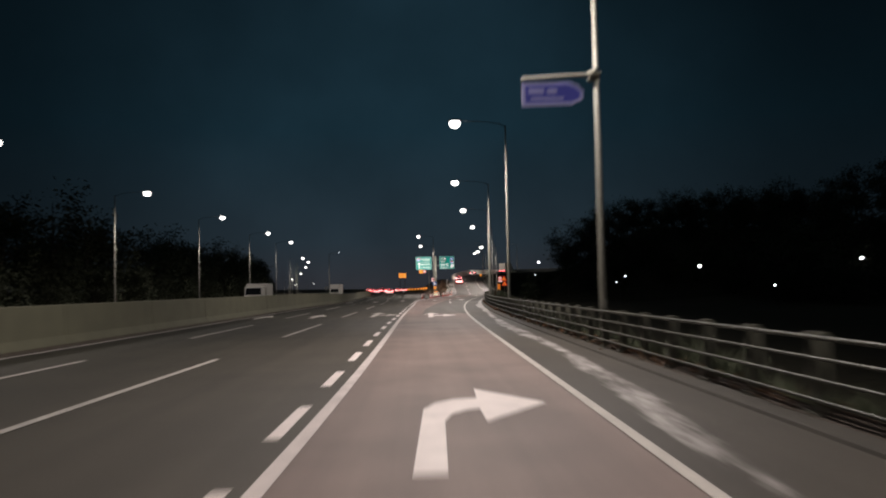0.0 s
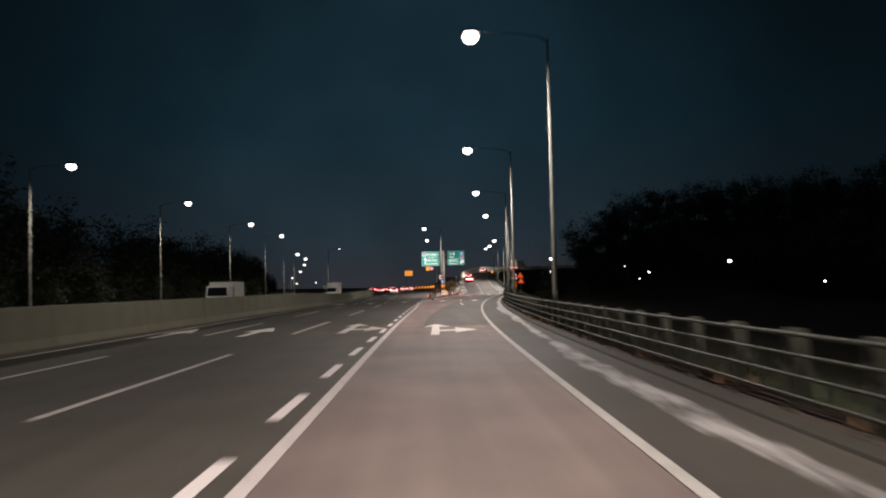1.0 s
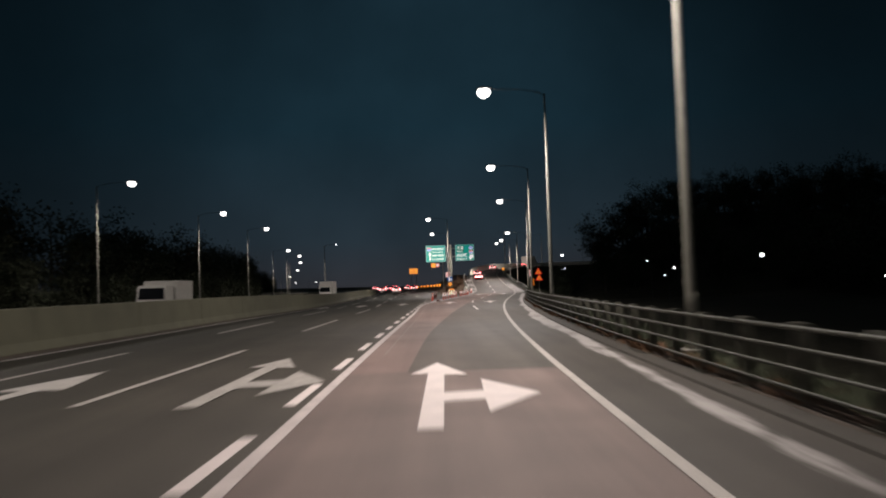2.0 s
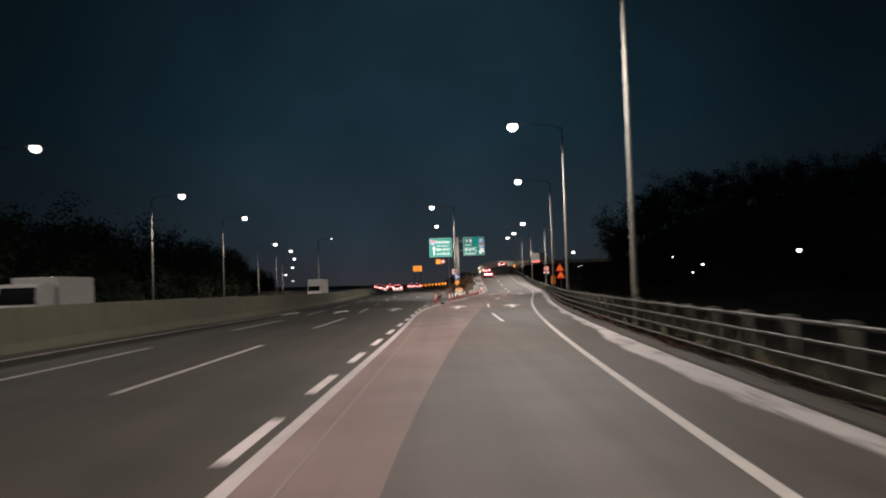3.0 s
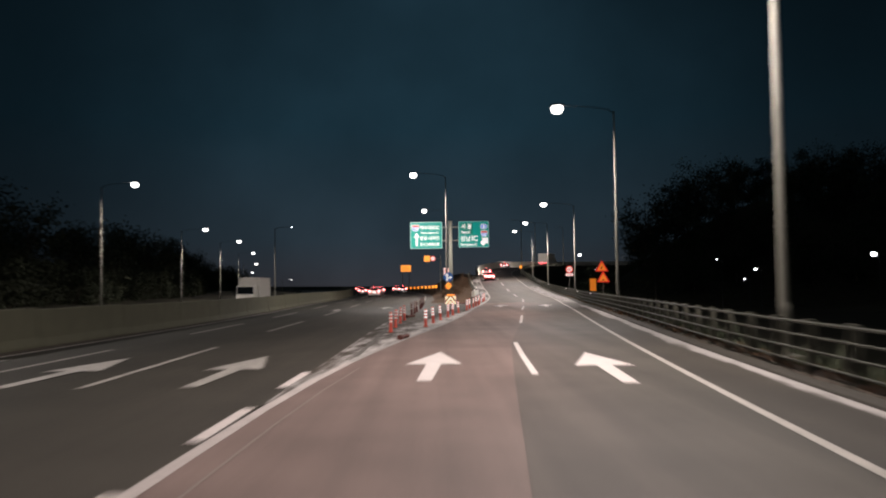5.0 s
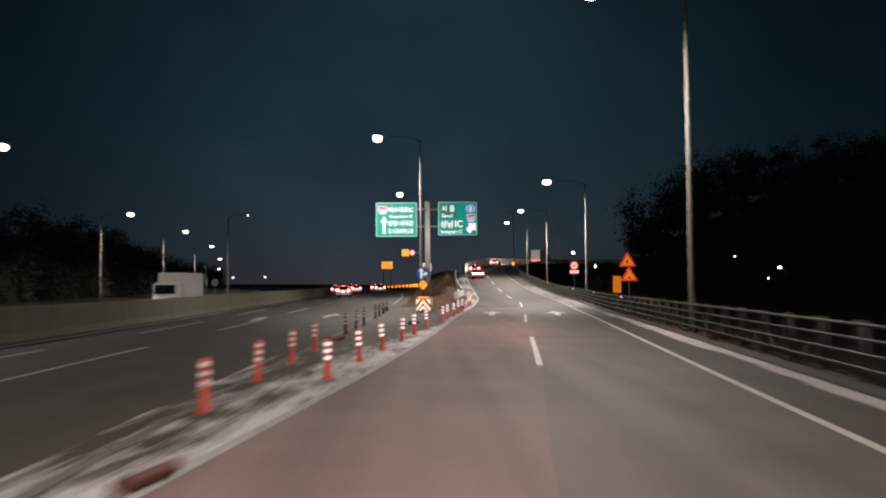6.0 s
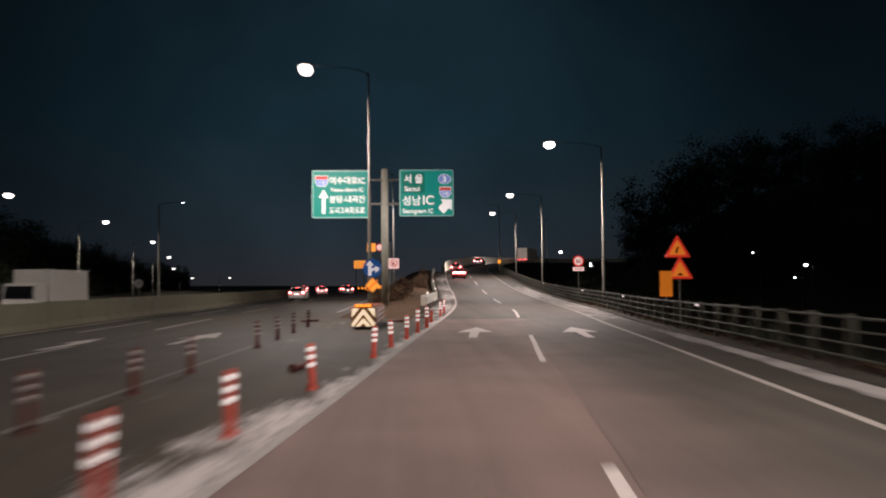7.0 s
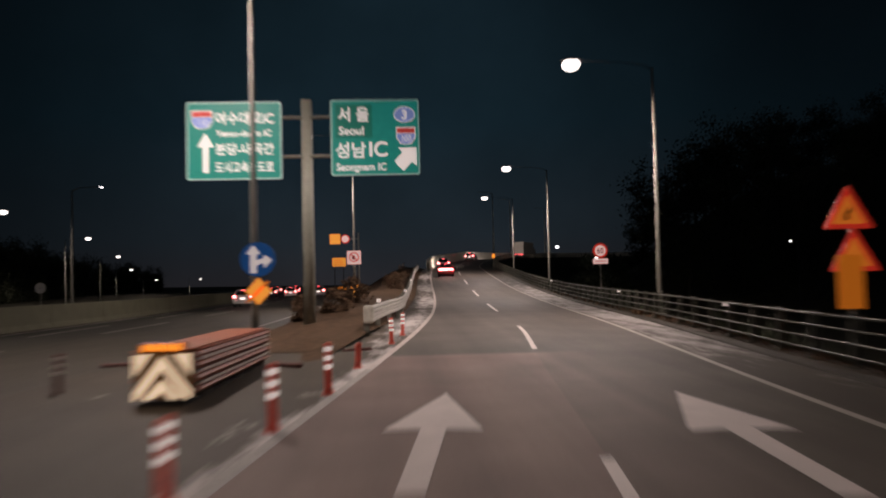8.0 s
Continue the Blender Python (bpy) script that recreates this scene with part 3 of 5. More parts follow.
# ---- ground, one sheet to the horizon ----


def z_ground(x, y):
    """Height of the open ground: a low bank on the left, a drop and then a wooded hill on the right."""
    o = bend(y)
    edge_r = rail_line(min(y, 195)) + 0.5
    xl = x - o
    if xl < -22.4:
        return z_main(WALL_X, y) - 0.1 + 0.5 * smooth((-22.4 - xl) / 14) + 5 * smooth((-60 - xl) / 200)
    if x <= main_edge(y) + 1.0 or y < 119:
        if x < edge_r:
            return z_main(xl, y) - 0.35
    if x < edge_r:
        a = main_edge(y) + 1.0
        b_ = left_line(min(y, 195)) - 1.7
        u = smooth((x - a) / max(b_ - a, 0.3))
        hump = 0.55 * math.sin(math.pi * min(max((x - a) / max(b_ - a, 0.3), 0), 1)) * smooth((y - 122) / 15)
        top = z_ramp(min(y, 205)) - 0.05 if y < 205 else max(0.0, z_ramp(205) - (y - 205) * 0.12)
        if x >= b_:
            return top - 0.3 if y < 205 else min(top, 1.0)
        return -0.12 + (top + 0.1) * u + hump
    d = x - edge_r
    base = z_ramp(min(y, 200)) * (1 - smooth((y - 200) / 60))
    fall = base - 0.5 - 2.8 * smooth(d / 9) - base * 0.8 * smooth(d / 14)
    inside = 117.0 - math.hypot(x - 137.0, y - 187.5)
    back = smooth((y - 183) / 26)
    hill = 19.0 * smooth(inside / 40) * back + 19.0 * smooth((x - 70) / 40) * smooth((y - 60) / 60) * (1 - back)
    return fall + hill


gy = [-400, -200, -100] + steps(-40, 118, 6) + steps(118, 215, 3)[1:] + steps(215, 420, 8)[1:] + [480, 560, 700, 900, 1300, 2000, 3200]
secs = []
for y in gy:
    o = bend(min(y, 420))
    a, b_ = main_edge(min(y, 420)) + 1.0, left_line(min(y, 195)) - 1.7
    b_ = max(b_, a + 0.4)
    er = rail_line(min(y, 195)) + 0.5
    xs = [-2500, -900, -400, -200, -110, -75, -60] + [o + v for v in (-50, -42, -36, -31, -26, -22.5, -21.7, -10.0, -5)] + [a - 0.3, a]
    xs += [a + (b_ - a) * u for u in (0.12, 0.3, 0.5, 0.7, 0.88, 1.0)]
    xs += [b_ + 0.3, er - 0.1, er + 0.05, er + 2, er + 5, er + 9, er + 14, er + 22, er + 32, er + 45, er + 60, er + 85, er + 130, er + 260, er + 600, er + 2500]
    row, last = [], -1e9
    for x in xs:
        x = max(x, last + 0.05)
        last = x
        z = z_ground(x, min(y, 420))
        if abs(x - o) > 26 or y > 130:
            z += 0.12 * noise.noise((x * 0.25, y * 0.25, 3))
        row.append((x, y, z))
    secs.append(row)
bm = bmesh.new()
loft(bm, secs)
facing_up(bm)
tagged(mesh_object("ground", bm, EARTH), "dark earth and rough grass beside the roads", "ground", kind="structure")

# dry grass bank at the nose between the roads
secs = []
for y in steps(119.5, 195, 2.0):
    a, b_ = main_edge(y) + 0.9, left_line(y) - 1.1
    a = min(a, b_ - 0.5)
    row = []
    for u in (0, 0.1, 0.22, 0.36, 0.5, 0.64, 0.78, 0.9, 1.0):
        x = a + (b_ - a) * u
        top = z_ramp(y)
        z = z_main(0, y) - 0.09 + 0.09 * smooth((y - 119.5) / 4.5) - 0.02 + (top - z_main(0, y) + 0.03) * smooth(u) + 0.55 * math.sin(math.pi * u) * smooth((y - 121) / 15) + 0.09 * noise.noise((x * 1.3, y * 0.7, 0)) + 0.05
        row.append((x, y, z))
    secs.append(row)
sheet("grass_bank", secs, DRY, None, "brown dry grass bank rising between the two roads", "grass bank")

# paved verge between the slip road's edge line and the guardrail
secs, drift = [], []
for y in steps(122, 195, 2.5):
    secs.append([ramp_point(y, shifted(left_line, d), dz) for d, dz in ((-1.4, -0.03), (-0.9, 0.0), (-0.45, 0.0), (-0.002, 0.0))])
    k = 0.35 + 0.12 * math.sin(y * 0.4)
    drift += [0.0, k, k + 0.1, k]
sheet("verge", secs, ASPHALT_GORE, None, "narrow salt-stained asphalt verge beside the slip road", "verge", drift)

# deck edge and parapet of the slip road where it climbs round the bend
bm = bmesh.new()
par = [(-0.5, -0.9), (-0.5, 1.2), (-0.45, 1.25), (-0.28, 1.25), (-0.22, 1.2), (-0.12, 0.1), (-0.1, 0.0)]
loft(bm, [[ramp_point(s, shifted(left_line, d), z) for d, z in par] for s in steps(186, 330, 4)])
bmesh.ops.recalc_face_normals(bm, faces=bm.faces)
tagged(mesh_object("wall_parapet", bm, PARAPET), "pale concrete parapet on the outside of the curving slip road", "wall", kind="structure")
for f, d0_, d1_, z0 in ((left_line, -0.5, -5.0, -0.6), (kerb_line, 0.6, 6.0, -0.02)):
    bm = bmesh.new()
    loft(bm, [[ramp_point(s, shifted(f, d0_ + (d1_ - d0_) * u), z0 - 7.5 * u ** 1.2 + 0.1 * math.sin(s * 0.7 + u * 5)) for u in (0, 0.15, 0.4, 0.7, 1.0)] for s in steps(192, 330, 3)])
    facing_up(bm)
    tagged(mesh_object("embankment", bm, EARTH), "dark earth embankment carrying the curving slip road", "embankment", kind="structure")

# ---- road markings, thin paint on the surface ----


def stripe(name, f, w, a, b_, parent, zf, dz=0.008, mat=PAINT, on_ramp=False, step=2.5):
    bm = bmesh.new()
    rows = []
    for s in steps(a, b_, step):
        if on_ramp:
            rows.append([ramp_point(s, shifted(f, -w / 2), dz), ramp_point(s, shifted(f, w / 2), dz)])
        else:
            rows.append([(f(s) - w / 2, s, zf(f(s), s) + dz), (f(s) + w / 2, s, zf(f(s), s) + dz)])
    loft(bm, rows)
    facing_up(bm)
    return part(name, bm, mat, parent)


def flat(x, y):
    return 0.0


stripe("edge_line", left_line, 0.125, -40, 79, slip, None, mat=PAINT_LINE, on_ramp=True)
stripe("edge_line", left_line, 0.12, 79, 118.5, slip, None, mat=PAINT_SALTED, on_ramp=True)
stripe("edge_line", left_line, 0.12, 118.5, 330, slip, None, mat=PAINT_LINE, on_ramp=True)
stripe("edge_line", right_line, 0.105, -40, 330, slip, None, mat=PAINT_EDGE, on_ramp=True)
dash_row = knots([(-40, -2.56), (8.7, -1.97), (25.8, -1.825), (36.2, -1.62), (46.4, -1.465), (53.4, -1.335), (60.3, -1.18), (67.2, -1.02), (77, -0.86)])
for k in range(-11, 21):
    a = 8.65 + 3.445 * k
    stripe("short_dash", dash_row, 0.125, a - 1.75, a, road, flat, 0.006)
stripe("edge_line", shifted(main_edge, 0.46), 0.1, 80, 118, road, flat, 0.006, PAINT_GHOST)
stripe("sealed_crack", shifted(left_line, 0.34), 0.025, 40, 78, slip, flat, 0.009, SEALANT)


def lane(x):
    return lambda y: x + bend(y)


def zlane(x, y):
    return z_main(x - bend(y), y)


for x, first in ((-4.52, 7.3), (-7.05, 7.7)):
    for k in range(-3, 20):
        a = first + 13.82 * k
        stripe("lane_dash", lane(x), 0.115, a, a + 7.4, road, zlane, 0.008, PAINT_FADED)
stripe("edge_line", lane(-9.02), 0.115, -40, 400, road, zlane, 0.008, PAINT_WORN, step=5)
stripe("edge_line", lambda y: main_edge(y) + 0.1, 0.115, 128, 400, road, lambda x, y: z_main(0, y), 0.008, PAINT_WORN, step=5)

dash_mid = knots([(59.3, 1.9), (63.4, 2.0), (69.4, 2.12), (77.2, 2.5), (84.2, 2.95), (91.8, 3.95), (98.1, 4.7), (105.5, 5.55), (112.1, 6.4), (121, 7.4), (126, 7.95), (133, 8.38), (140, 8.75), (150, 9.25), (160, 9.72), (170, 10.15), (179, 10.53), (195, 11.4)])
for a, b_ in [(62.9, 69.3), (76.8, 83.0), (91.7, 98.2), (105.4, 112.0), (120.9, 127.2)] + [(135.4 + 14.4 * k, 141.8 + 14.4 * k) for k in range(9)]:
    stripe("lane_dash", dash_mid, 0.1, a, b_, slip, None, on_ramp=True)

ARROW_STRAIGHT = [(-0.1, 0.0), (0.1, 0.0), (0.12, 2.2), (0.46, 2.15), (0.0, 4.5), (-0.46, 2.15), (-0.12, 2.2)]
ARROW_RIGHT = [(-0.115, 0.0), (0.115, 0.0), (0.14, 2.0), (0.22, 2.4), (0.36, 2.6), (0.5, 2.68), (0.515, 1.92), (1.2, 3.0), (0.53, 4.17), (0.515, 3.42), (0.25, 3.36), (0.06, 3.1), (-0.06, 2.7)]
ARROW_BOTH = [(-0.11, 0.0), (0.11, 0.0), (0.11, 1.5), (0.54, 1.6), (0.54, 0.8), (1.15, 1.95), (0.57, 3.3), (0.55, 2.25), (0.11, 2.15), (0.11, 3.9), (0.42, 3.8), (0.0, 5.5), (-0.35, 4.0), (-0.11, 4.1)]


def arrow(outline, x, y, turn, parent, z=0.008, mat=PAINT):
    ob = part("road_arrow", plate(outline, 0.003, "xy"), mat, parent)
    ob.matrix_basis = pose(x, y, z, 0, 0, turn)
    return ob


arrow(ARROW_RIGHT, -0.725, 5.52, -0.8, slip)
arrow(ARROW_BOTH, -0.2, 32.85, -1.0, slip)
arrow(ARROW_STRAIGHT, 0.92, 76.2, -3.3, slip, 0.012)
arrow(ARROW_STRAIGHT, 3.55, 75.7, -3.6, slip)
arrow(ARROW_STRAIGHT, 4.9, 111.2, -6.3, slip, 0.012)
arrow(ARROW_STRAIGHT, 7.59, 110.75, -6.2, slip)
for x, y, o_ in ((-2.74, 34.5, ARROW_BOTH), (-5.4, 34.3, ARROW_STRAIGHT), (-7.95, 34.8, ARROW_STRAIGHT), (-2.15, 76.1, ARROW_STRAIGHT), (-4.93, 76.6, ARROW_STRAIGHT), (-7.57, 77.1, ARROW_STRAIGHT),
               (-1.85, 110.5, ARROW_STRAIGHT), (-4.73, 110.5, ARROW_STRAIGHT)):
    arrow(o_, x, y, -0.8, road, z_main(x - bend(y), y) + 0.012, PAINT_FADED if x > -4 else PAINT_WORN)

# ---- roadside railing on the right ----
railing = thing("guard_railing", pose(0, 0, 0), "grey-green steel railing of four pipes on squat posts", "railing")
rs = steps(-12, 195, 2.0) + steps(195, 300, 4)[1:]


def rail_lift(s):
    return 0.03 * smooth((s - 75) / 15)


for z, r in ((0.725, 0.022), (0.55, 0.017), (0.37, 0.017), (0.195, 0.017)):
    bm = bmesh.new()
    tube(bm, [ramp_point(s, rail_line, z + rail_lift(s)) for s in rs], r, 8)
    part("rail", bm, RAIL, railing, smooth_shade=True)
bm = bmesh.new()
prism(bm, [(-0.062, -0.08), (0.062, -0.08), (0.06, 0.68), (0.045, 0.71), (-0.045, 0.71), (-0.06, 0.68)], 0.09)
box(bm, -0.1, 0.1, -0.02, 0.11, -0.02, 0.025)
post_mesh = bpy.data.meshes.new("railing_post")
bm.to_mesh(post_mesh)
bm.free()
post_mesh.materials.append(POST)
s = -6.0
while s < 285:
    a, b_ = ramp_point(s, rail_line), ramp_point(s + 0.5, rail_line)
    head = math.degrees(math.atan2(-(b_.x - a.x), b_.y - a.y))
    q = ramp_point(s, shifted(rail_line, 0.075), 0.06 + rail_lift(s))
    shared("post", post_mesh, railing, pose(q.x, q.y, q.z, 0, 0, head))
    s += 1.3

# ---- street lamps ----


def street_lamp(name, label, group):
    """A tapered pole with an arm to -x and a bowl luminaire, height 9 m."""
    th = thing(name, pose(0, 0, 0), label, "street lamp", group)
    bm = bmesh.new()
    tube(bm, [(0, 0, 0), (0, 0, 0.9), (0, 0, 8.95)], [0.077, 0.073, 0.033], 14)
    box(bm, -0.2, 0.2, -0.2, 0.2, 0.0, 0.03, 0.004)
    box(bm, -0.05, 0.05, -0.118, -0.09, 0.5, 0.85, 0.004)
    part("pole", bm, STEEL, th, smooth_shade=True)
    # arm set dark instead of steel, for the unlit side above the lamp
    bm = bmesh.new()
    tube(bm, [(0.02, 0, 8.85), (-0.25, 0, 9.03), (-0.9, 0, 9.15), (-1.95, 0, 9.2)], [0.026, 0.02, 0.016, 0.016], 8)
    part("arm", bm, LAMP_SHELL, th, smooth_shade=True)
    bm = bmesh.new()
    bmesh.ops.create_uvsphere(bm, u_segments=20, v_segments=10, radius=1.0)
    for v in bm.verts:
        v.co = Vector((-2.3 + v.co.x * 0.34, v.co.y * 0.2, 9.2 + max(v.co.z, -0.05) * 0.12))
    part("housing", bm, LAMP_SHELL, th, smooth_shade=True)
    bm = bmesh.new()
    bmesh.ops.create_uvsphere(bm, u_segments=24, v_segments=14, radius=1.0)
    for v in bm.verts:
        v.co = Vector((-2.32 + v.co.x * 0.26, v.co.y * 0.24, 9.08 + (v.co.z * 0.23 if v.co.z < 0 else v.co.z * 0.18)))
    part("lens", bm, LENS, th, "glowing white lamp bowl", True)
    light = bpy.data.lights.new("street_light", "SPOT")
    light.energy, light.color, light.shadow_soft_size = LAMP_W, (1.0, 0.92, 0.845), 0.25
    light.spot_size, light.spot_blend = radians(168), 0.75
    lo = new("street_light", light)
    lo.parent = th
    lo.matrix_basis = pose(-2.32, 0, 8.72, 0, 6, 0)
    return th


proto = street_lamp("street_lamp", "tall grey steel street lamp, lit, beside the railing", "lamps along the slip road")
proto.matrix_basis = pose(2.88, 15.68, 0.1)
proto.scale = (1.03, 1, 0.958)
# the lamps at y -23 and -3 are unseen, added for their light
for x, y, k in ((2.55, -23, 0.958), (2.95, -3, 0.958), (3.69, 37.87, 1.0), (4.68, 57.6, 0.976), (6.5, 77.86, 0.97), (8.98, 99.2, 0.967), (12.58, 128.98, 0.83), (13.9, 152.8, 0.815), (14.95, 174.5, 0.755)):
    c = copy_thing(proto, pose(x, y, z_ramp(y) + 0.1))
    c.scale = (1.06, 1, k)
    for ch in c.children:
        if ch.type == "LIGHT" and 90 < y < 110:
            ch.data = ch.data.copy()
            ch.data.energy = LAMP_W * 0.7
# the first two continue the row out of view, for their light
for x, y, z, k in ((-22.8, 16.9, 0, 0.94), (-22.75, 37.4, 0, 0.935), (-22.6, 57.66, 0, 0.942), (-22.2, 78.2, 0, 0.952), (-21.55, 98.6, -0.2, 0.96),
                   (-22.2, 120.6, -0.3, 0.993), (-23.55, 142.2, -0.2, 0.805), (-25.35, 162.66, -0.2, 0.808), (-29.5, 188.3, -0.1, 0.765), (-33.66, 208.7, -0.1, 0.649), (-39.46, 230.7, 0.2, 0.49), (-41.13, 248.8, 0.4, 0.31), (-37.97, 267.2, 0.5, 0.322)):
    c = copy_thing(proto, pose(x, y, z, 0, 0, 180))
    c.scale = (1, 1, k)
    for ch in c.children:
        if ch.type == "LIGHT":
            ch.data = ch.data.copy()
            ch.data.energy = LAMP_W * (0.45 if k > 0.75 else 0.3 * k)
    tagged(c, "tall lit street lamp beyond the median wall", group="lamps along the opposite road")
for x, y, z, k in ((2.02, 121.65, 0.05, 1.018), (2.5, 147.1, 0.3, 0.976)):
    c = copy_thing(proto, pose(x, y, z))
    c.scale = (1, 1, k)
    tagged(c, "tall grey steel street lamp, lit, on the grass nose", group="lamps on the nose")

# unlit poles further off
bm = bmesh.new()
tube(bm, [(0, 0, 0), (0, 0, 9.0)], [0.11, 0.05], 10)
tube(bm, [(0, 0, 8.9), (0.5, 0, 9.15), (1.8, 0, 9.2)], [0.04, 0.03, 0.03], 8)
dark_mesh = bpy.data.meshes.new("dark_pole")
bm.to_mesh(dark_mesh)
bm.free()
dark_mesh.materials.append(STEEL)
for s in (206, 229, 252):
    p = ramp_point(s, shifted(rail_line, 0.1), 0.1)
    ob = new("unlit_lamp_pole", dark_mesh)
    ob.matrix_basis = pose(p.x, p.y, p.z, 0, 0, 180)
    tagged(ob, "slim grey lamp pole, unlit, on the raised bend", "lamp pole", "unlit poles")

fl = thing("street_lamp", pose(-18.87, 164.1, -0.2), "tall grey street lamp with a faint small light", "street lamp")
ob = new("pole", dark_mesh)
ob.parent = fl
bm = bmesh.new()
bmesh.ops.create_uvsphere(bm, u_segments=10, v_segments=6, radius=0.06)
for v in bm.verts:
    v.co = Vector((2.1 + v.co.x * 2.0, v.co.y, 9.16 + v.co.z * 0.6))
part("lens", bm, LENS_FAR, fl, "faint white lamp", True)

# ---- blue finger sign on the first pole ----
fs = thing("finger_sign", pose(2.836, 15.55, -0.079) @ Matrix.Scale(0.866, 4), "pale blue finger-shaped direction sign hung from a pole bracket", "road sign")
bm = bmesh.new()
tube(bm, [(0.12, 0.05, 6.32), (-1.7, 0.05, 6.22)], 0.045, 8)
part("bracket", bm, STEEL, fs)
bm = bmesh.new()
tube(bm, [(0, 0.15, 6.2), (0, 0.15, 6.42)], 0.14, 14)
part("clamp", bm, STEEL, fs)
part("panel", plate([(-1.7, 5.57), (-0.55, 5.60), (-0.3, 5.72), (-0.28, 5.9), (-0.42, 6.06), (-0.62, 6.14), (-1.7, 6.12)], 0.03), SIGN_LAVENDER, fs)
part("face", plate([(-1.62, 5.66), (-0.58, 5.68), (-0.38, 5.76), (-0.37, 5.9), (-0.48, 6.0), (-0.64, 6.06), (-1.62, 6.04)], 0.006, at=-0.008), SIGN_BLUE_DULL, fs)
for x0, x1, z0, z1 in ((-1.55, -1.2, 5.86, 5.98), (-1.12, -0.9, 5.86, 5.98), (-1.5, -0.75, 5.72, 5.78)):
    part("text_bar", plate([(x0, z0), (x1, z0), (x1, z1), (x0, z1)], 0.004, at=-0.014), SIGN_LAVENDER, fs)

# ---- green direction boards on one post ----
gp = thing("direction_sign_post", pose(2.43, 127.3, 0.13), "two green direction boards on a thick grey steel post", "road sign")
bm = bmesh.new()
tube(bm, [(0, 0, 0), (0, 0, 6.28)], [0.165, 0.15], 18)
box(bm, -0.3, 0.3, -0.3, 0.3, -0.1, 0.04, 0.01)
part("post", bm, POST_PALE, gp, smooth_shade=True)
for z in (5.78, 4.72):
    for x0, x1 in ((-1.0, -0.1), (0.1, 1.0)):
        bm = bmesh.new()
        tube(bm, [(x0, -0.1, z), (x1, -0.1, z)], 0.05, 8)
        part("arm", bm, STEEL, gp)


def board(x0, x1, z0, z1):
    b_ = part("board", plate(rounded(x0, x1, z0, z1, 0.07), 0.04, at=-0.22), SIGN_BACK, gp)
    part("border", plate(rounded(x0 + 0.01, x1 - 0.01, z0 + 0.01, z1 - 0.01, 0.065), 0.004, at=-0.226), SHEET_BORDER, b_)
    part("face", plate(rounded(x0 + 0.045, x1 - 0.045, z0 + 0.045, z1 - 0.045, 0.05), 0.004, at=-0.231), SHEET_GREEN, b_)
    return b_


def shield(b_, x, z, w, h, text):
    part("shield", plate([(x - w / 2, z + h / 2), (x - w / 2, z - 0.1 * h), (x - 0.3 * w, z - 0.45 * h), (x, z - h / 2), (x + 0.3 * w, z - 0.45 * h), (x + w / 2, z - 0.1 * h), (x + w / 2, z + h / 2)][::-1],
                          0.003, at=-0.235), SHEET_WHITE, b_)
    part("shield_top", plate([(x - 0.46 * w, z + 0.16 * h), (x + 0.46 * w, z + 0.16 * h), (x + 0.46 * w, z + 0.45 * h), (x - 0.46 * w, z + 0.45 * h)], 0.003, at=-0.239), SHEET_RED_DULL, b_)
    part("shield_field", plate([(x - 0.46 * w, z + 0.13 * h), (x - 0.46 * w, z - 0.08 * h), (x - 0.28 * w, z - 0.4 * h), (x, z - 0.46 * h), (x + 0.28 * w, z - 0.4 * h), (x + 0.46 * w, z - 0.08 * h), (x + 0.46 * w, z + 0.13 * h)][::-1],
                                0.003, at=-0.239), SHIELD_BLUE, b_)
    words(text, h * 0.5, SHEET_WHITE, b_, x, z - 0.32 * h, -0.245, "CENTER", 0.8)


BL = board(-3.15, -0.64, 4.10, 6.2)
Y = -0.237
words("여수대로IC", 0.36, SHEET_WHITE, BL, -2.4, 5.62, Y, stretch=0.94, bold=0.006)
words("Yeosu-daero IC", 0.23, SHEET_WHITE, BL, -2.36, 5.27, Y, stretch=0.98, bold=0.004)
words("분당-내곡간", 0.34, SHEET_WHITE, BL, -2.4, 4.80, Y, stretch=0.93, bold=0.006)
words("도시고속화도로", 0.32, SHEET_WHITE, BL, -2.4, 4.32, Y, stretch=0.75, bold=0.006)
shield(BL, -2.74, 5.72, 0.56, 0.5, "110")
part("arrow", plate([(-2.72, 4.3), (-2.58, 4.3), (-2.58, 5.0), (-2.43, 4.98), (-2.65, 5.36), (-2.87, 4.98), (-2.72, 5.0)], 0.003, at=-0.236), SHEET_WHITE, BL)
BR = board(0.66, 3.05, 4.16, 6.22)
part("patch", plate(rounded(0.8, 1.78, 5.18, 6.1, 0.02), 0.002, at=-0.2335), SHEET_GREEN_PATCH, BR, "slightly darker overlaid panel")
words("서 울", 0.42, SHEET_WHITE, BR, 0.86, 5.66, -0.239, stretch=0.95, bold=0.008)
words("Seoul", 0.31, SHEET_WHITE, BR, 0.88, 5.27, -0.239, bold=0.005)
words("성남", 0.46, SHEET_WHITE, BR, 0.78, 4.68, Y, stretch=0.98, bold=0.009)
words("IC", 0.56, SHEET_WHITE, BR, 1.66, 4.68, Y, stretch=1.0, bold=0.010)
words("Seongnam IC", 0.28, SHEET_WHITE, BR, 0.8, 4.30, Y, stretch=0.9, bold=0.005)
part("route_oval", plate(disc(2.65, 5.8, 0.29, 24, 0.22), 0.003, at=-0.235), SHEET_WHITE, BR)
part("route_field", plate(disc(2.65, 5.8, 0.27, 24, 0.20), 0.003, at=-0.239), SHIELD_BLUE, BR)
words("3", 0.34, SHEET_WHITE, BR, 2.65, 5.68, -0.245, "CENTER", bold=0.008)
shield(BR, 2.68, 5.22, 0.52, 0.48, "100")
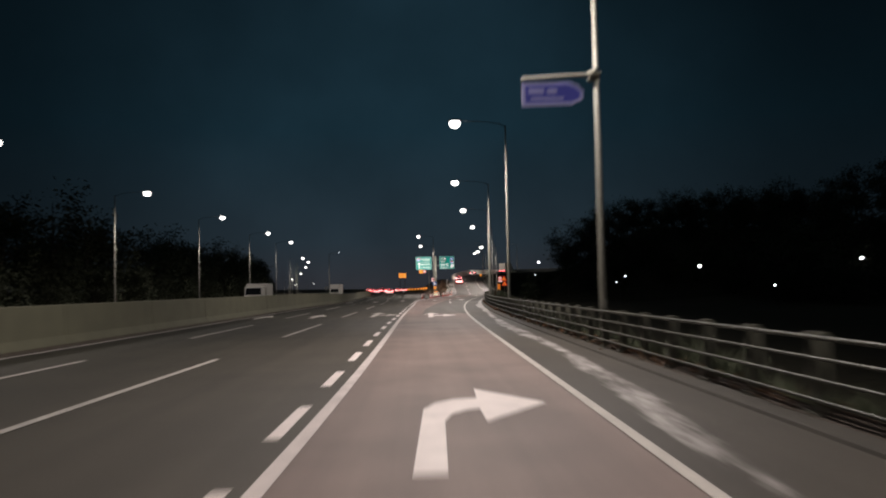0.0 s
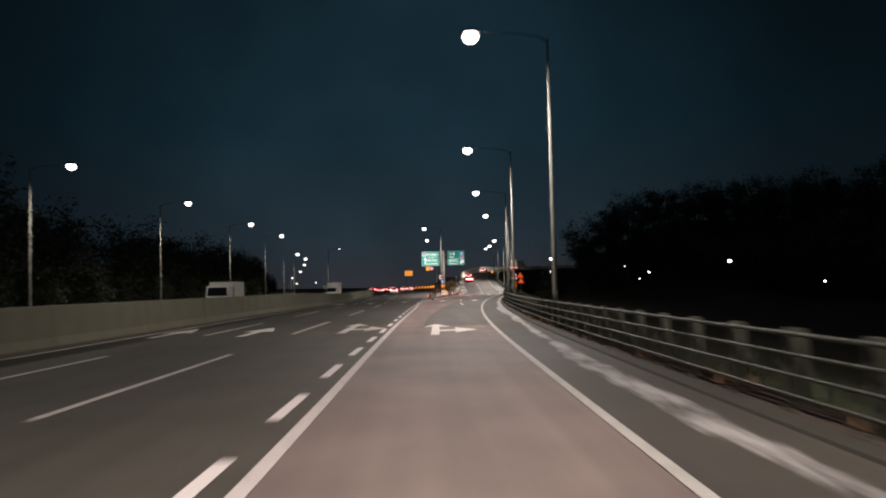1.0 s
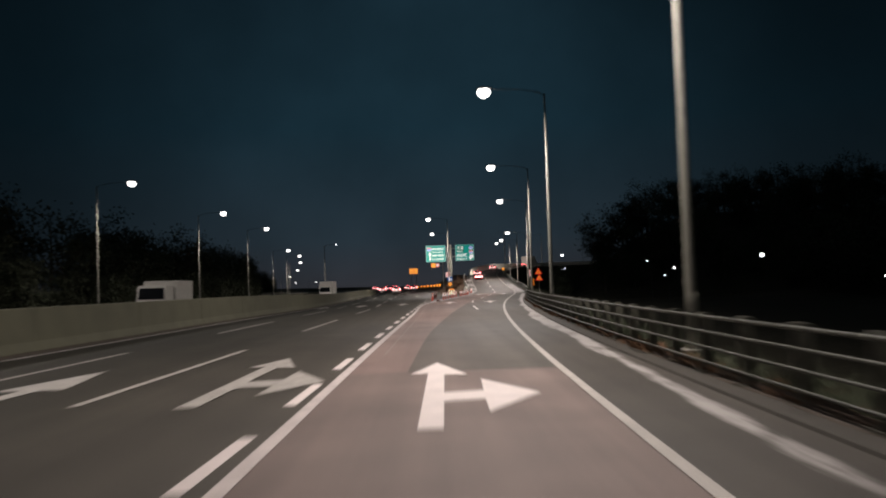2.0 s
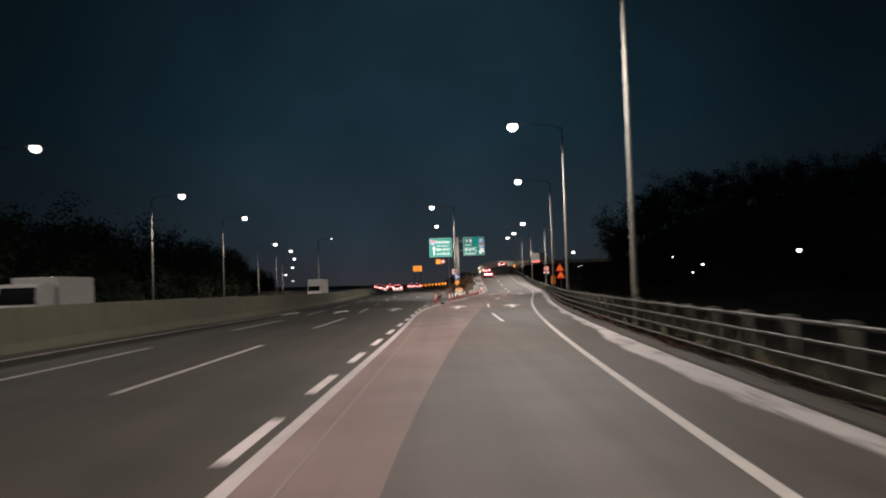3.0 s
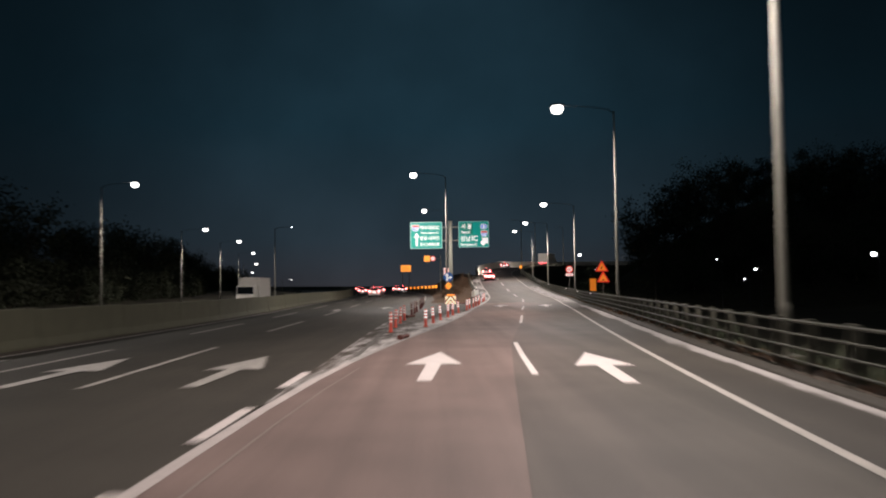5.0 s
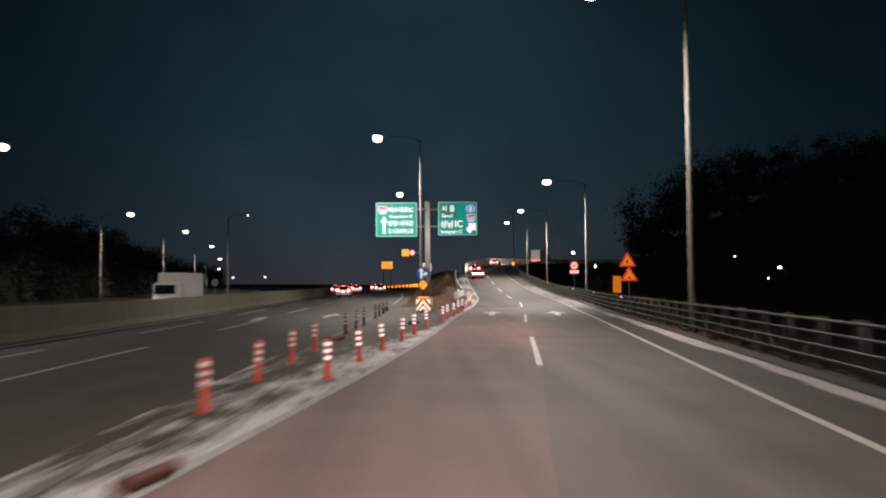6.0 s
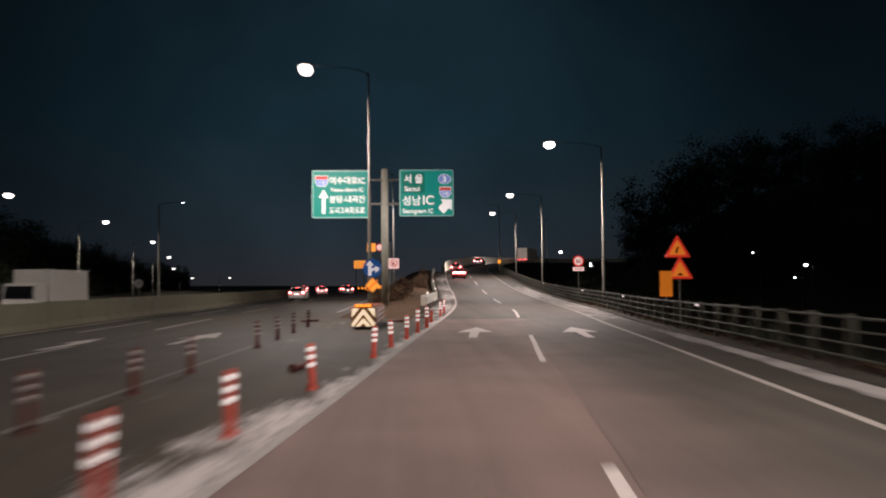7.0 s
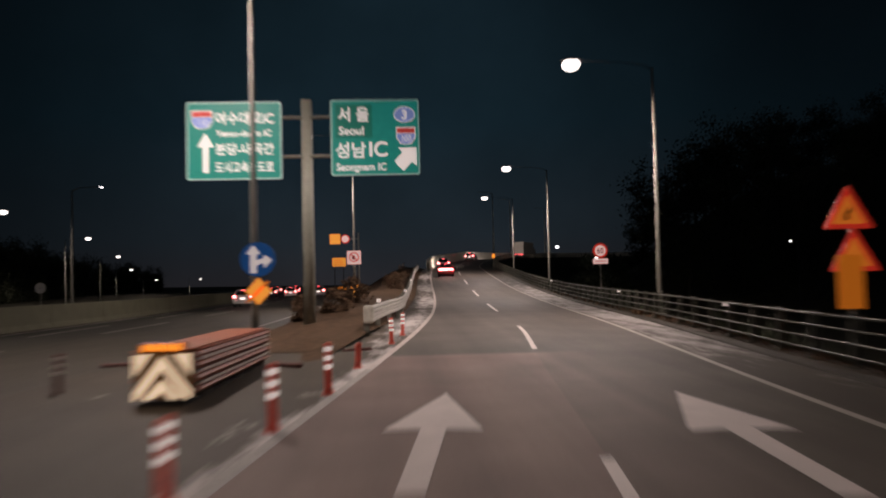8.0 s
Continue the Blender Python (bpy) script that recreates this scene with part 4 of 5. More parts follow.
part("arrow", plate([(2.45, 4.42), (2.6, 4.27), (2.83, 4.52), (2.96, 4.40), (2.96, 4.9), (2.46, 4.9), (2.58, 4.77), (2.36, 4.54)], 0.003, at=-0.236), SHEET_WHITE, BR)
for x, z in ((-0.9, 5.78), (-0.9, 4.72), (0.85, 4.72)):
    part("clamp", boxed(x - 0.05, x + 0.05, -0.2, -0.03, z - 0.07, z + 0.07, 0.008), STEEL, gp)

# ---- blue round sign and orange diamond on the nose lamp ----
bs = thing("round_blue_sign", pose(2.12, 121.45, 1.90), "round blue sign with two white arrows on the lamp pole", "road sign")
part("disc", plate(disc(0, 0, 0.335), 0.02), SHEET_BLUE, bs)
part("symbol", plate([(-0.14, -0.27), (-0.03, -0.27), (-0.03, -0.13), (0.08, -0.07), (0.12, -0.09), (0.12, -0.18), (0.27, -0.02), (0.12, 0.09), (0.12, 0.02), (-0.03, -0.03), (-0.03, 0.1), (0.05, 0.1), (-0.085, 0.28), (-0.22, 0.1), (-0.14, 0.1)], 0.004, at=-0.006), SHEET_WHITE, bs)
part("clamp", boxed(-0.16, 0.0, 0.02, 0.14, -0.08, 0.08, 0.006), STEEL, bs)
ds = thing("diamond_marker", pose(2.13, 121.43, 1.28), "orange diamond obstacle marker below the blue sign", "road sign")
part("plate", plate([(0, -0.27), (0.25, 0), (0, 0.27), (-0.25, 0)], 0.015), SHEET_AMBER, ds)
for i in (-1, 0, 1):
    part("stripe", plate([(-0.13 + i * 0.1, -0.09 + i * 0.1), (-0.09 + i * 0.1, -0.13 + i * 0.1), (0.13 + i * 0.1 - 0.02, 0.09 + i * 0.1 - 0.02), (0.09 + i * 0.1 - 0.02, 0.13 + i * 0.1 - 0.02)], 0.003, at=-0.005), SHEET_ORANGE, ds)
part("clamp", boxed(-0.16, 0.0, 0.015, 0.16, -0.06, 0.06, 0.006), STEEL, ds)

# ---- crash cushion at the nose ----
cc = thing("crash_cushion", pose(2.13, 115.3, 0.01, 0, 0, -1.5) @ Matrix.Diagonal((0.98, 0.95, 0.9, 1)), "red-sided crash cushion with a cream chevron nose and amber lamps", "crash cushion")
part("nose_plate", boxed(-0.32, 0.32, 0.0, 0.1, 0.1, 0.68, 0.03), NOSE_DARK, cc)
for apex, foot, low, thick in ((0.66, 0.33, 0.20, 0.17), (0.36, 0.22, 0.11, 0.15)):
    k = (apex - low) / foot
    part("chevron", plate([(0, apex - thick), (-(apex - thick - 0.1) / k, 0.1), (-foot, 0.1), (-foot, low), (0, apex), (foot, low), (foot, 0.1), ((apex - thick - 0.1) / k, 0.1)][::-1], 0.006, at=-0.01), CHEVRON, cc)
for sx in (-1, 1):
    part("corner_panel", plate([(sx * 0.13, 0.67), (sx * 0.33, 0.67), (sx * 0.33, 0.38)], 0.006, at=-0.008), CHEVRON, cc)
    for z in (0.2, 0.36, 0.52, 0.66):
        bm = bmesh.new()
        loft(bm, [[(sx * (0.34 + (0.035 if i % 2 else 0.0)), yy, z + dz) for i, dz in enumerate((-0.06, -0.02, 0.02, 0.06))] for yy in (0.12, 4.6)])
        bmesh.ops.recalc_face_normals(bm, faces=bm.faces)
        bmesh.ops.solidify(bm, geom=bm.faces[:], thickness=0.012)
        part("side_rail", bm, CUSHION, cc)
for yy in (0.9, 1.8, 2.7, 3.6, 4.5):
    part("diaphragm", boxed(-0.3, 0.3, yy - 0.04, yy + 0.04, 0.03, 0.68, 0.01), STEEL, cc)
part("lamp_bar", boxed(-0.27, 0.27, 0.0, 0.12, 0.69, 0.82, 0.03), CUSHION, cc)
for i in range(4):
    part("warning_lamp", boxed(-0.23 + i * 0.12, -0.13 + i * 0.12, -0.02, 0.02, 0.71, 0.80, 0.02), AMBER_LED, cc, "lit amber lamp")
for sx in (-1, 1):
    for z in (0.2, 0.36, 0.52):
        part("side_stripe", boxed(sx * 0.385 - 0.004, sx * 0.385 + 0.004, 0.2, 4.5, z + 0.05, z + 0.09), STRIPE_DULL, cc)
part("top_cover", boxed(-0.3, 0.3, 0.12, 4.55, 0.70, 0.73, 0.01), CUSHION, cc)
part("skid_base", boxed(-0.25, 0.25, 0.1, 4.6, 0.0, 0.06, 0.01), BLACK, cc)

# ---- flexible delineator posts ----


def delineator(label, group, plastic=RED_PLASTIC, tape=BAND_WHITE):
    th = thing("delineator_post", pose(0, 0, 0), label, "delineator", group)
    bm = bmesh.new()
    tube(bm, [(0, 0, 0), (0, 0, 0.03), (0, 0, 0.045)], [0.07, 0.066, 0.05], 16)
    part("base", bm, plastic, th)
    bm = bmesh.new()
    tube(bm, [(0, 0, 0.04), (0, 0, 0.08), (0, 0, 0.56), (0, 0, 0.585)], [0.055, 0.046, 0.044, 0.03], 14)
    part("post", bm, plastic, th, smooth_shade=True)
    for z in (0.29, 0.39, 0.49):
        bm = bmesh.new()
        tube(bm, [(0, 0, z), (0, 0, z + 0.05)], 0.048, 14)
        part("band", bm, tape, th, "white reflective band" if tape is BAND_WHITE else "band dimmed in its colour", True)
    return th


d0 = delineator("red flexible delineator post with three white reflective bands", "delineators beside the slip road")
rights = [(0.8, 90.2), (1.04, 92.65), (1.31, 94.9), (1.62, 97.45), (1.88, 99.6), (2.22, 102.5), (2.78, 106.6), (3.04, 108.9), (3.36, 111.2), (3.65, 113.6),
          (3.95, 115.95), (4.66, 122.9), (4.9, 125.1)]
d0.matrix_basis = pose(*rights[0], 0)
d0.scale = (0.95, 0.95, 0.95)
rng = random.Random(4)
for x, y in rights[1:]:
    c = copy_thing(d0, pose(x, y, z_ramp(y), rng.uniform(-3, 3), rng.uniform(-3, 3), rng.uniform(0, 90)))
    if 113 < y < 117:
        c.scale = (1, 1, 1.1)
# further posts darker, nearer ones half dimmed: headlamp reach is put into their colours
d1 = delineator("red delineator post coloured dark, outside the headlamps, beside the main road", "delineators beside the main road", RED_UNLIT, BAND_UNLIT)
d3 = delineator("red delineator post with half-dimmed pale bands beside the main road", "delineators beside the main road", RED_PLASTIC, BAND_HALF_LIT)
d3.matrix_basis = pose(-0.14, 87.56, 0)
d3.scale = (0.95, 0.95, 0.95)
for x, y in ((-0.14, 90.1), (-0.1, 92.65), (-0.05, 95.1)):
    copy_thing(d3, pose(x, y, 0, rng.uniform(-4, 4), rng.uniform(-4, 4), rng.uniform(0, 90)))
lefts = ((0.09, 99.9), (0.16, 102.3), (0.22, 104.5), (0.31, 109.1), (0.34, 111.4), (0.36, 113.9), (0.4, 116.6))
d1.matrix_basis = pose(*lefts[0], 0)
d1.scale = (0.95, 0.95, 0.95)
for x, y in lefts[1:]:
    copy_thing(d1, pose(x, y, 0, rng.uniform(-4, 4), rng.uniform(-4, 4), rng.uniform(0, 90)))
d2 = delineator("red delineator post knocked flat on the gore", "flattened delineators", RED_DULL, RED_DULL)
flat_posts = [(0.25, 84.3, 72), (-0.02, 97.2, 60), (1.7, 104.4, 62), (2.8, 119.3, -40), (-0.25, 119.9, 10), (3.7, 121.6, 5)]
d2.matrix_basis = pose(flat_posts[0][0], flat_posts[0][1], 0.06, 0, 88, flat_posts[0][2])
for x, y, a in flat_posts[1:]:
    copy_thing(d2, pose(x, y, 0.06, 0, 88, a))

stump = thing("delineator_post", pose(4.17, 118.7, z_ramp(118.7)), "snapped red delineator post without bands", "delineator", "delineators beside the slip road")
bm = bmesh.new()
tube(bm, [(0, 0, 0), (0, 0, 0.03), (0, 0, 0.045)], [0.07, 0.066, 0.05], 16)
part("base", bm, RED_PLASTIC, stump)
bm = bmesh.new()
tube(bm, [(0, 0, 0.04), (0, 0, 0.09), (0.01, 0, 0.36), (0.02, 0, 0.40)], [0.055, 0.046, 0.045, 0.036], 12)
part("post", bm, RED_PLASTIC, stump, smooth_shade=True)

# ---- signs beyond the railing ----
ws = thing("warning_sign_post", pose(12.64, 119.25, -0.48), "two red-edged orange warning triangles on a slim post", "road sign")
bm = bmesh.new()
tube(bm, [(0.1, 0.06, -0.6), (0.1, 0.06, 3.3)], 0.04, 8)
part("post", bm, STEEL, ws)


def triangle(w, h, cx, z0, name, mat, at):
    """A triangle with blunted corners."""
    outline = []
    corners = ((cx - w / 2, z0), (cx + w / 2, z0), (cx, z0 + h))
    for i in range(3):
        p, before, after = Vector(corners[i]), Vector(corners[i - 1]), Vector(corners[(i + 1) % 3])
        outline += [tuple(p.lerp(before, 0.07)), tuple(p.lerp((before + after) / 2, 0.035)), tuple(p.lerp(after, 0.07))]
    return part(name, plate(outline, 0.012, at=at), mat, ws)


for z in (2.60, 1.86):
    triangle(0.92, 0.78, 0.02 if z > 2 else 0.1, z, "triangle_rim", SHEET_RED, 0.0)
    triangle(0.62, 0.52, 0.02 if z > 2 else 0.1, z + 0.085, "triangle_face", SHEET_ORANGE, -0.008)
part("symbol", plate([(-0.05, 2.75), (0.03, 2.75), (0.03, 2.86), (0.08, 2.9), (0.04, 3.0), (0.0, 2.92), (-0.05, 2.86)], 0.004, at=-0.013), SIGN_DARK, ws)
part("symbol", plate([(-0.02, 1.98), (0.2, 1.98), (0.17, 2.03), (0.1, 2.07), (0.03, 2.03)], 0.004, at=-0.013), SIGN_DARK, ws)

ob_ = thing("orange_board", pose(11.7, 117.65, 0.05), "plain orange board on a short post beyond the railing", "road sign")
bm = bmesh.new()
tube(bm, [(0.02, 0.05, -0.8), (0.02, 0.05, 1.45)], 0.028, 8)
part("post", bm, STEEL, ob_)
part("plate", plate(rounded(-0.2, 0.2, 0.76, 1.58, 0.015), 0.018, at=-0.01), SHEET_ORANGE_DULL, ob_)
for z in (0.92, 1.4):
    part("clamp", boxed(-0.04, 0.08, 0.008, 0.05, z - 0.03, z + 0.03, 0.004), STEEL, ob_)

sl = thing("speed_limit_sign", pose(14.77, 144.1, 0.42), "round red-ringed speed limit sign with a white plate below", "road sign")
bm = bmesh.new()
tube(bm, [(0, 0.04, -0.6), (0, 0.04, 2.6)], 0.04, 8)
part("post", bm, STEEL, sl)
part("ring", plate(disc(0, 2.35, 0.37), 0.012), SHEET_RED, sl)
part("face", plate(disc(0, 2.35, 0.27), 0.004, at=-0.006), SHEET_PINK, sl)
words("60", 0.4, SIGN_DARK, sl, 0, 2.21, -0.01, "CENTER", 0.85, bold=0.006)
part("supplement_plate", plate([(-0.37, 1.70), (0.37, 1.70), (0.37, 1.95), (-0.37, 1.95)], 0.012), SHEET_PINK, sl)
part("text_bar", plate([(-0.28, 1.79), (0.28, 1.79), (0.28, 1.86), (-0.28, 1.86)], 0.003, at=-0.004), SIGN_PALE, sl)

ns = thing("square_sign", pose(2.5, 146.9, 2.80), "white square sign with a thin red ring on the lamp pole", "road sign")
part("plate", plate(rounded(-0.36, 0.36, -0.35, 0.35, 0.04), 0.015), SHEET_PINK, ns)
part("ring", plate(disc(0, 0.02, 0.26), 0.003, at=-0.004), SHEET_RED_DULL, ns)
part("ring_face", plate(disc(0, 0.02, 0.2), 0.003, at=-0.008), SHEET_PINK, ns)
part("slash", plate([(-0.16, 0.13), (-0.12, 0.17), (0.16, -0.11), (0.12, -0.15)][::-1], 0.003, at=-0.012), SHEET_RED_DULL, ns)
part("symbol", plate([(-0.1, -0.1), (0.05, -0.1), (0.05, 0.1), (-0.03, 0.12), (-0.1, 0.05)], 0.002, at=-0.011), SIGN_DARK, ns)
part("clamp", boxed(-0.06, 0.06, 0.015, 0.1, -0.08, 0.08), STEEL, ns)

# two lit boards beside the main road, further on
tb = thing("twin_sign_post", pose(1.55, 162.0, 0.22), "square amber board and small round red-rimmed sign on a mast arm", "road sign")
bm = bmesh.new()
tube(bm, [(0.4, 0.05, -0.4), (0.4, 0.05, 4.9)], 0.06, 8)
tube(bm, [(0.4, 0.05, 4.45), (-1.4, 0.05, 4.45)], 0.035, 8)
part("mast", bm, STEEL, tb)
part("amber_board", plate(rounded(-1.62, -0.88, 4.1, 4.82, 0.03), 0.03), SHEET_AMBER, tb)
part("round_rim", plate(disc(-0.53, 4.46, 0.33), 0.02), SHEET_RED, tb)
part("round_face", plate(disc(-0.53, 4.46, 0.25), 0.004, at=-0.006), SHEET_PINK, tb)
vm = thing("amber_board_sign", pose(-4.75, 230.6, 0.83), "wide amber board on two legs beside the main road", "road sign")
part("board", plate(rounded(-1.05, 1.05, 3.6, 4.95, 0.05), 0.06), SHEET_AMBER, vm)
for i in range(3):
    part("text_bar", plate([(-0.85, 3.8 + i * 0.36), (0.85 - 0.2 * i, 3.8 + i * 0.36), (0.85 - 0.2 * i, 3.93 + i * 0.36), (-0.85, 3.93 + i * 0.36)], 0.004, at=-0.006), SHEET_ORANGE, vm)
for x in (-0.7, 0.7):
    bm = bmesh.new()
    tube(bm, [(x, 0.1, -0.6), (x, 0.1, 4.6)], 0.07, 8)
    part("leg", bm, STEEL, vm)

# small chevron board low on the second nose lamp
cb = thing("chevron_sign", pose(2.49, 146.8, 0.92), "small dark board with a yellow chevron on the lamp pole", "road sign")
part("plate", plate(rounded(-0.2, 0.2, -0.26, 0.26, 0.02), 0.012), SIGN_DARK, cb)
part("chevron", plate([(0.14, 0.2), (0.02, 0.2), (-0.14, 0.0), (0.02, -0.2), (0.14, -0.2), (-0.02, 0.0)], 0.003, at=-0.004), SHEET_AMBER, cb)
part("clamp", boxed(-0.05, 0.05, 0.012, 0.22, -0.05, 0.05, 0.004), STEEL, cb)

# the back of a round sign beyond the median wall
rb = thing("round_sign", pose(-19.07, 159.5, -0.37), "back of a round grey sign on a slim post", "road sign")
bm = bmesh.new()
tube(bm, [(0, 0.06, -0.3), (0, 0.06, 2.4)], 0.045, 8)
part("post", bm, STEEL, rb)
part("plate", plate(disc(0, 2.05, 0.36), 0.015), SIGN_BACK, rb)
part("clamp", boxed(-0.06, 0.06, 0.0, 0.1, 2.0, 2.1, 0.004), STEEL, rb)

# lone amber lamp beside the railing on the climb
p = ramp_point(190, shifted(rail_line, -0.4))
al = thing("amber_marker", pose(p.x, p.y, p.z), "amber warning lamp on a post beside the railing", "marker lamp")
bm = bmesh.new()
tube(bm, [(0, 0, 0), (0, 0, 1.4)], 0.04, 8)
part("post", bm, STEEL, al)
part("lamp", boxed(-0.15, 0.15, -0.06, 0.06, 1.25, 1.65, 0.03), AMBER_LED, al, "lit amber lamp")

# amber lights strung along the outside of the main road's bend
for i in range(10):
    y = 172 + i * 8.0
    x = main_edge(y) + 1.9
    am = thing("amber_marker", pose(x, y, z_ground(x, y)), "small lit amber marker on a short post", "marker lamp", "amber markers along the bend")
    bm = bmesh.new()
    tube(bm, [(0, 0, -0.2), (0, 0, 0.75)], 0.04, 8)
    part("post", bm, STEEL, am)
    part("lamp", boxed(-0.14, 0.14, -0.05, 0.05, 0.75, 1.1, 0.03), AMBER_LED, am, "lit amber lamp")

# ---- beam guardrail at the nose ----
gr = thing("beam_guardrail", pose(0, 0, 0), "white-grey corrugated beam guardrail with a blunt concrete end", "guardrail")
gx = knots([(122, 3.85), (128, 4.36), (133, 4.9), (140, 5.1), (150, 5.4), (160, 5.66), (170, 5.96), (179, 6.3), (195, 7.15)])
gs = steps(125.4, 190, 1.6)
for z in (0.41, 0.61):
    bm = bmesh.new()
    rows = loft(bm, [[ramp_point(s, shifted(gx, d), z + dz) for d, dz in ((0, -0.1), (0.045, -0.075), (0.045, -0.03), (0, 0.0), (0.045, 0.03), (0.045, 0.075), (0, 0.1))] for s in gs])
    bmesh.ops.recalc_face_normals(bm, faces=bm.faces)
    bmesh.ops.solidify(bm, geom=bm.faces[:], thickness=0.008)
    part("beam", bm, BEAM, gr)
bm = bmesh.new()
box(bm, -0.06, 0.06, -0.05, 0.05, -0.3, 0.72, 0.008)
gpost = bpy.data.meshes.new("guardrail_post")
bm.to_mesh(gpost)
bm.free()
gpost.materials.append(STEEL)
for s in steps(125.4, 190, 2.4):
    p = ramp_point(s, shifted(gx, -0.1))
    shared("post", gpost, gr, pose(p.x, p.y, p.z))
p = ramp_point(125.4, gx)
ob = part("end_piece", boxed(-0.17, 0.07, -0.1, 0.06, 0.29, 0.73, 0.05), PARAPET, gr, "pale blunt end piece")
ob.matrix_basis = pose(p.x, p.y, p.z)
for s in (127.2, 139, 156):
    p = ramp_point(s, gx, 0.74)
    rf = part("reflector", boxed(-0.05, 0.05, -0.03, 0.03, 0, 0.09, 0.01), BAND_WHITE, gr, "small bright reflector")
    rf.matrix_basis = pose(*p)
for s in (111.1, 121.5, 133, 151):
    p = ramp_point(s, rail_line, 0.8)
    rf = part("reflector", boxed(-0.05, 0.05, -0.03, 0.02, -0.11, -0.05, 0.012), BAND_WHITE, railing, "small bright reflector")
    rf.matrix_basis = pose(*p)

# ---- vehicles ----


def wheel(parent, x, y, r, w=0.2):
    bm = bmesh.new()
    tube(bm, [(x - w / 2, y, r), (x - w / 2 + 0.02, y, r), (x + w / 2 - 0.02, y, r), (x + w / 2, y, r)], [r - 0.03, r, r, r - 0.03], 20)
    wh = part("wheel", bm, BLACK, parent)
    bm = bmesh.new()
    sx = 1 if x > 0 else -1
    tube(bm, [(x + sx * (w / 2 - 0.01), y, r), (x + sx * (w / 2 + 0.012), y, r)], r * 0.62, 14)
    part("rim", bm, STEEL, wh)


def car(m, paint, label, group="", hatch=True, wide_light=False):
    """A car seen from behind; its tail is at y = 0 and it is 4.4 m long."""
    c = thing("car", m, label, "car", group)
    w = 0.9
    side = [(0.02, 0.32), (0.0, 0.55), (0.05, 0.95), (0.25, 1.0), (1.2, 1.02), (3.2, 0.98), (4.2, 0.78), (4.38, 0.55), (4.35, 0.3), (3.6, 0.24), (0.4, 0.24)]
    bm = bmesh.new()
    secs = []
    for x, k in ((-w, 0.9), (-w * 0.97, 0.97), (-w * 0.8, 1.0), (0, 1.02), (w * 0.8, 1.0), (w * 0.97, 0.97), (w, 0.9)):
        secs.append([(x, 2.2 + (y - 2.2) * (k if abs(x) > 0.8 else 1.0), 0.62 + (z - 0.62) * k) for y, z in side])
    rows = loft(bm, secs, closed=True)
    bm.faces.new(rows[0])
    bm.faces.new(rows[-1][::-1])
    bmesh.ops.recalc_face_normals(bm, faces=bm.faces)
    part("body", bm, paint, c, smooth_shade=True)
    top = 1.5 if hatch else 1.42
    y0, y1, y2, y3 = (0.12, 0.55, 2.4, 3.2) if hatch else (0.55, 1.25, 2.5, 3.3)
    bm = bmesh.new()
    base = [(-0.8, y0, 0.98), (0.8, y0, 0.98), (0.82, y3, 0.96), (-0.82, y3, 0.96)]
    roof = [(-0.58, y1, top), (0.58, y1, top), (0.58, y2, top), (-0.58, y2, top)]
    rows = loft(bm, [base, [tuple(Vector(a).lerp(Vector(b_), 0.9)) for a, b_ in zip(base, roof)], [(x * 0.86, y, top + 0.02) for x, y, _ in roof]], closed=True)
    bm.faces.new(rows[-1])
    bmesh.ops.recalc_face_normals(bm, faces=bm.faces)
    part("cabin", bm, paint, c)
    n = Vector((0, -(top - 0.98), (y1 - y0))).normalized() * 0.012

    def lerp4(q, u, v):
        a = Vector(q[0]).lerp(Vector(q[1]), u)
        b_ = Vector(q[3]).lerp(Vector(q[2]), u)
        return a.lerp(b_, v)
    rear = [base[0], base[1], roof[1], roof[0]]
    bm = bmesh.new()
    vs = [bm.verts.new(lerp4(rear, u, v) + n) for u, v in ((0.08, 0.12), (0.92, 0.12), (0.88, 0.86), (0.12, 0.86))]
    bm.faces.new(vs)
    bmesh.ops.solidify(bm, geom=bm.faces[:], thickness=0.01)
    part("rear_window", bm, GLASS, c)
    for sx, q in ((1, [base[1], base[2], roof[2], roof[1]]), (-1, [base[3], base[0], roof[0], roof[3]])):
        bm = bmesh.new()
        vs = [bm.verts.new(lerp4(q, u, v) + Vector((sx * 0.012, 0, 0))) for u, v in ((0.1, 0.12), (0.9, 0.12), (0.85, 0.84), (0.15, 0.84))]
        bm.faces.new(vs)
        bmesh.ops.solidify(bm, geom=bm.faces[:], thickness=0.01)
        part("side_window", bm, GLASS, c)
        part("mirror", boxed(sx * 0.86 - 0.08, sx * 0.86 + 0.12 * sx + 0.04, 2.85, 3.0, 0.95, 1.1, 0.03), paint, c)
    if wide_light:
        part("light_bar", boxed(-0.78, 0.78, -0.03, 0.06, 0.78, 0.9, 0.02), TAIL_HOT, c, "glowing tail light bar")
        for sx in (-1, 1):
            part("tail_light", boxed(sx * 0.66 - 0.16, sx * 0.66 + 0.16, -0.02, 0.08, 0.68, 0.92, 0.03), TAIL, c, "lit red tail light")
    else:
        for sx in (-1, 1):
            tl = part("tail_light", boxed(sx * 0.7 - 0.15, sx * 0.7 + 0.15, -0.03, 0.1, 0.8, 1.02, 0.04), TAIL, c, "lit red tail light")
            part("brake_lamp", boxed(sx * 0.68 - 0.09, sx * 0.68 + 0.09, -0.05, 0.0, 0.84, 0.98, 0.03), TAIL_HOT, tl, "glowing brake lamp")
    part("high_brake_light", boxed(-0.14, 0.14, y1 - 0.08, y1 - 0.02, top - 0.07, top - 0.03, 0.005), TAIL, c)
    part("number_plate", boxed(-0.2, 0.2, -0.035, -0.015, 0.70, 0.80, 0.005), PLATE_LIT, c, "lit number plate")
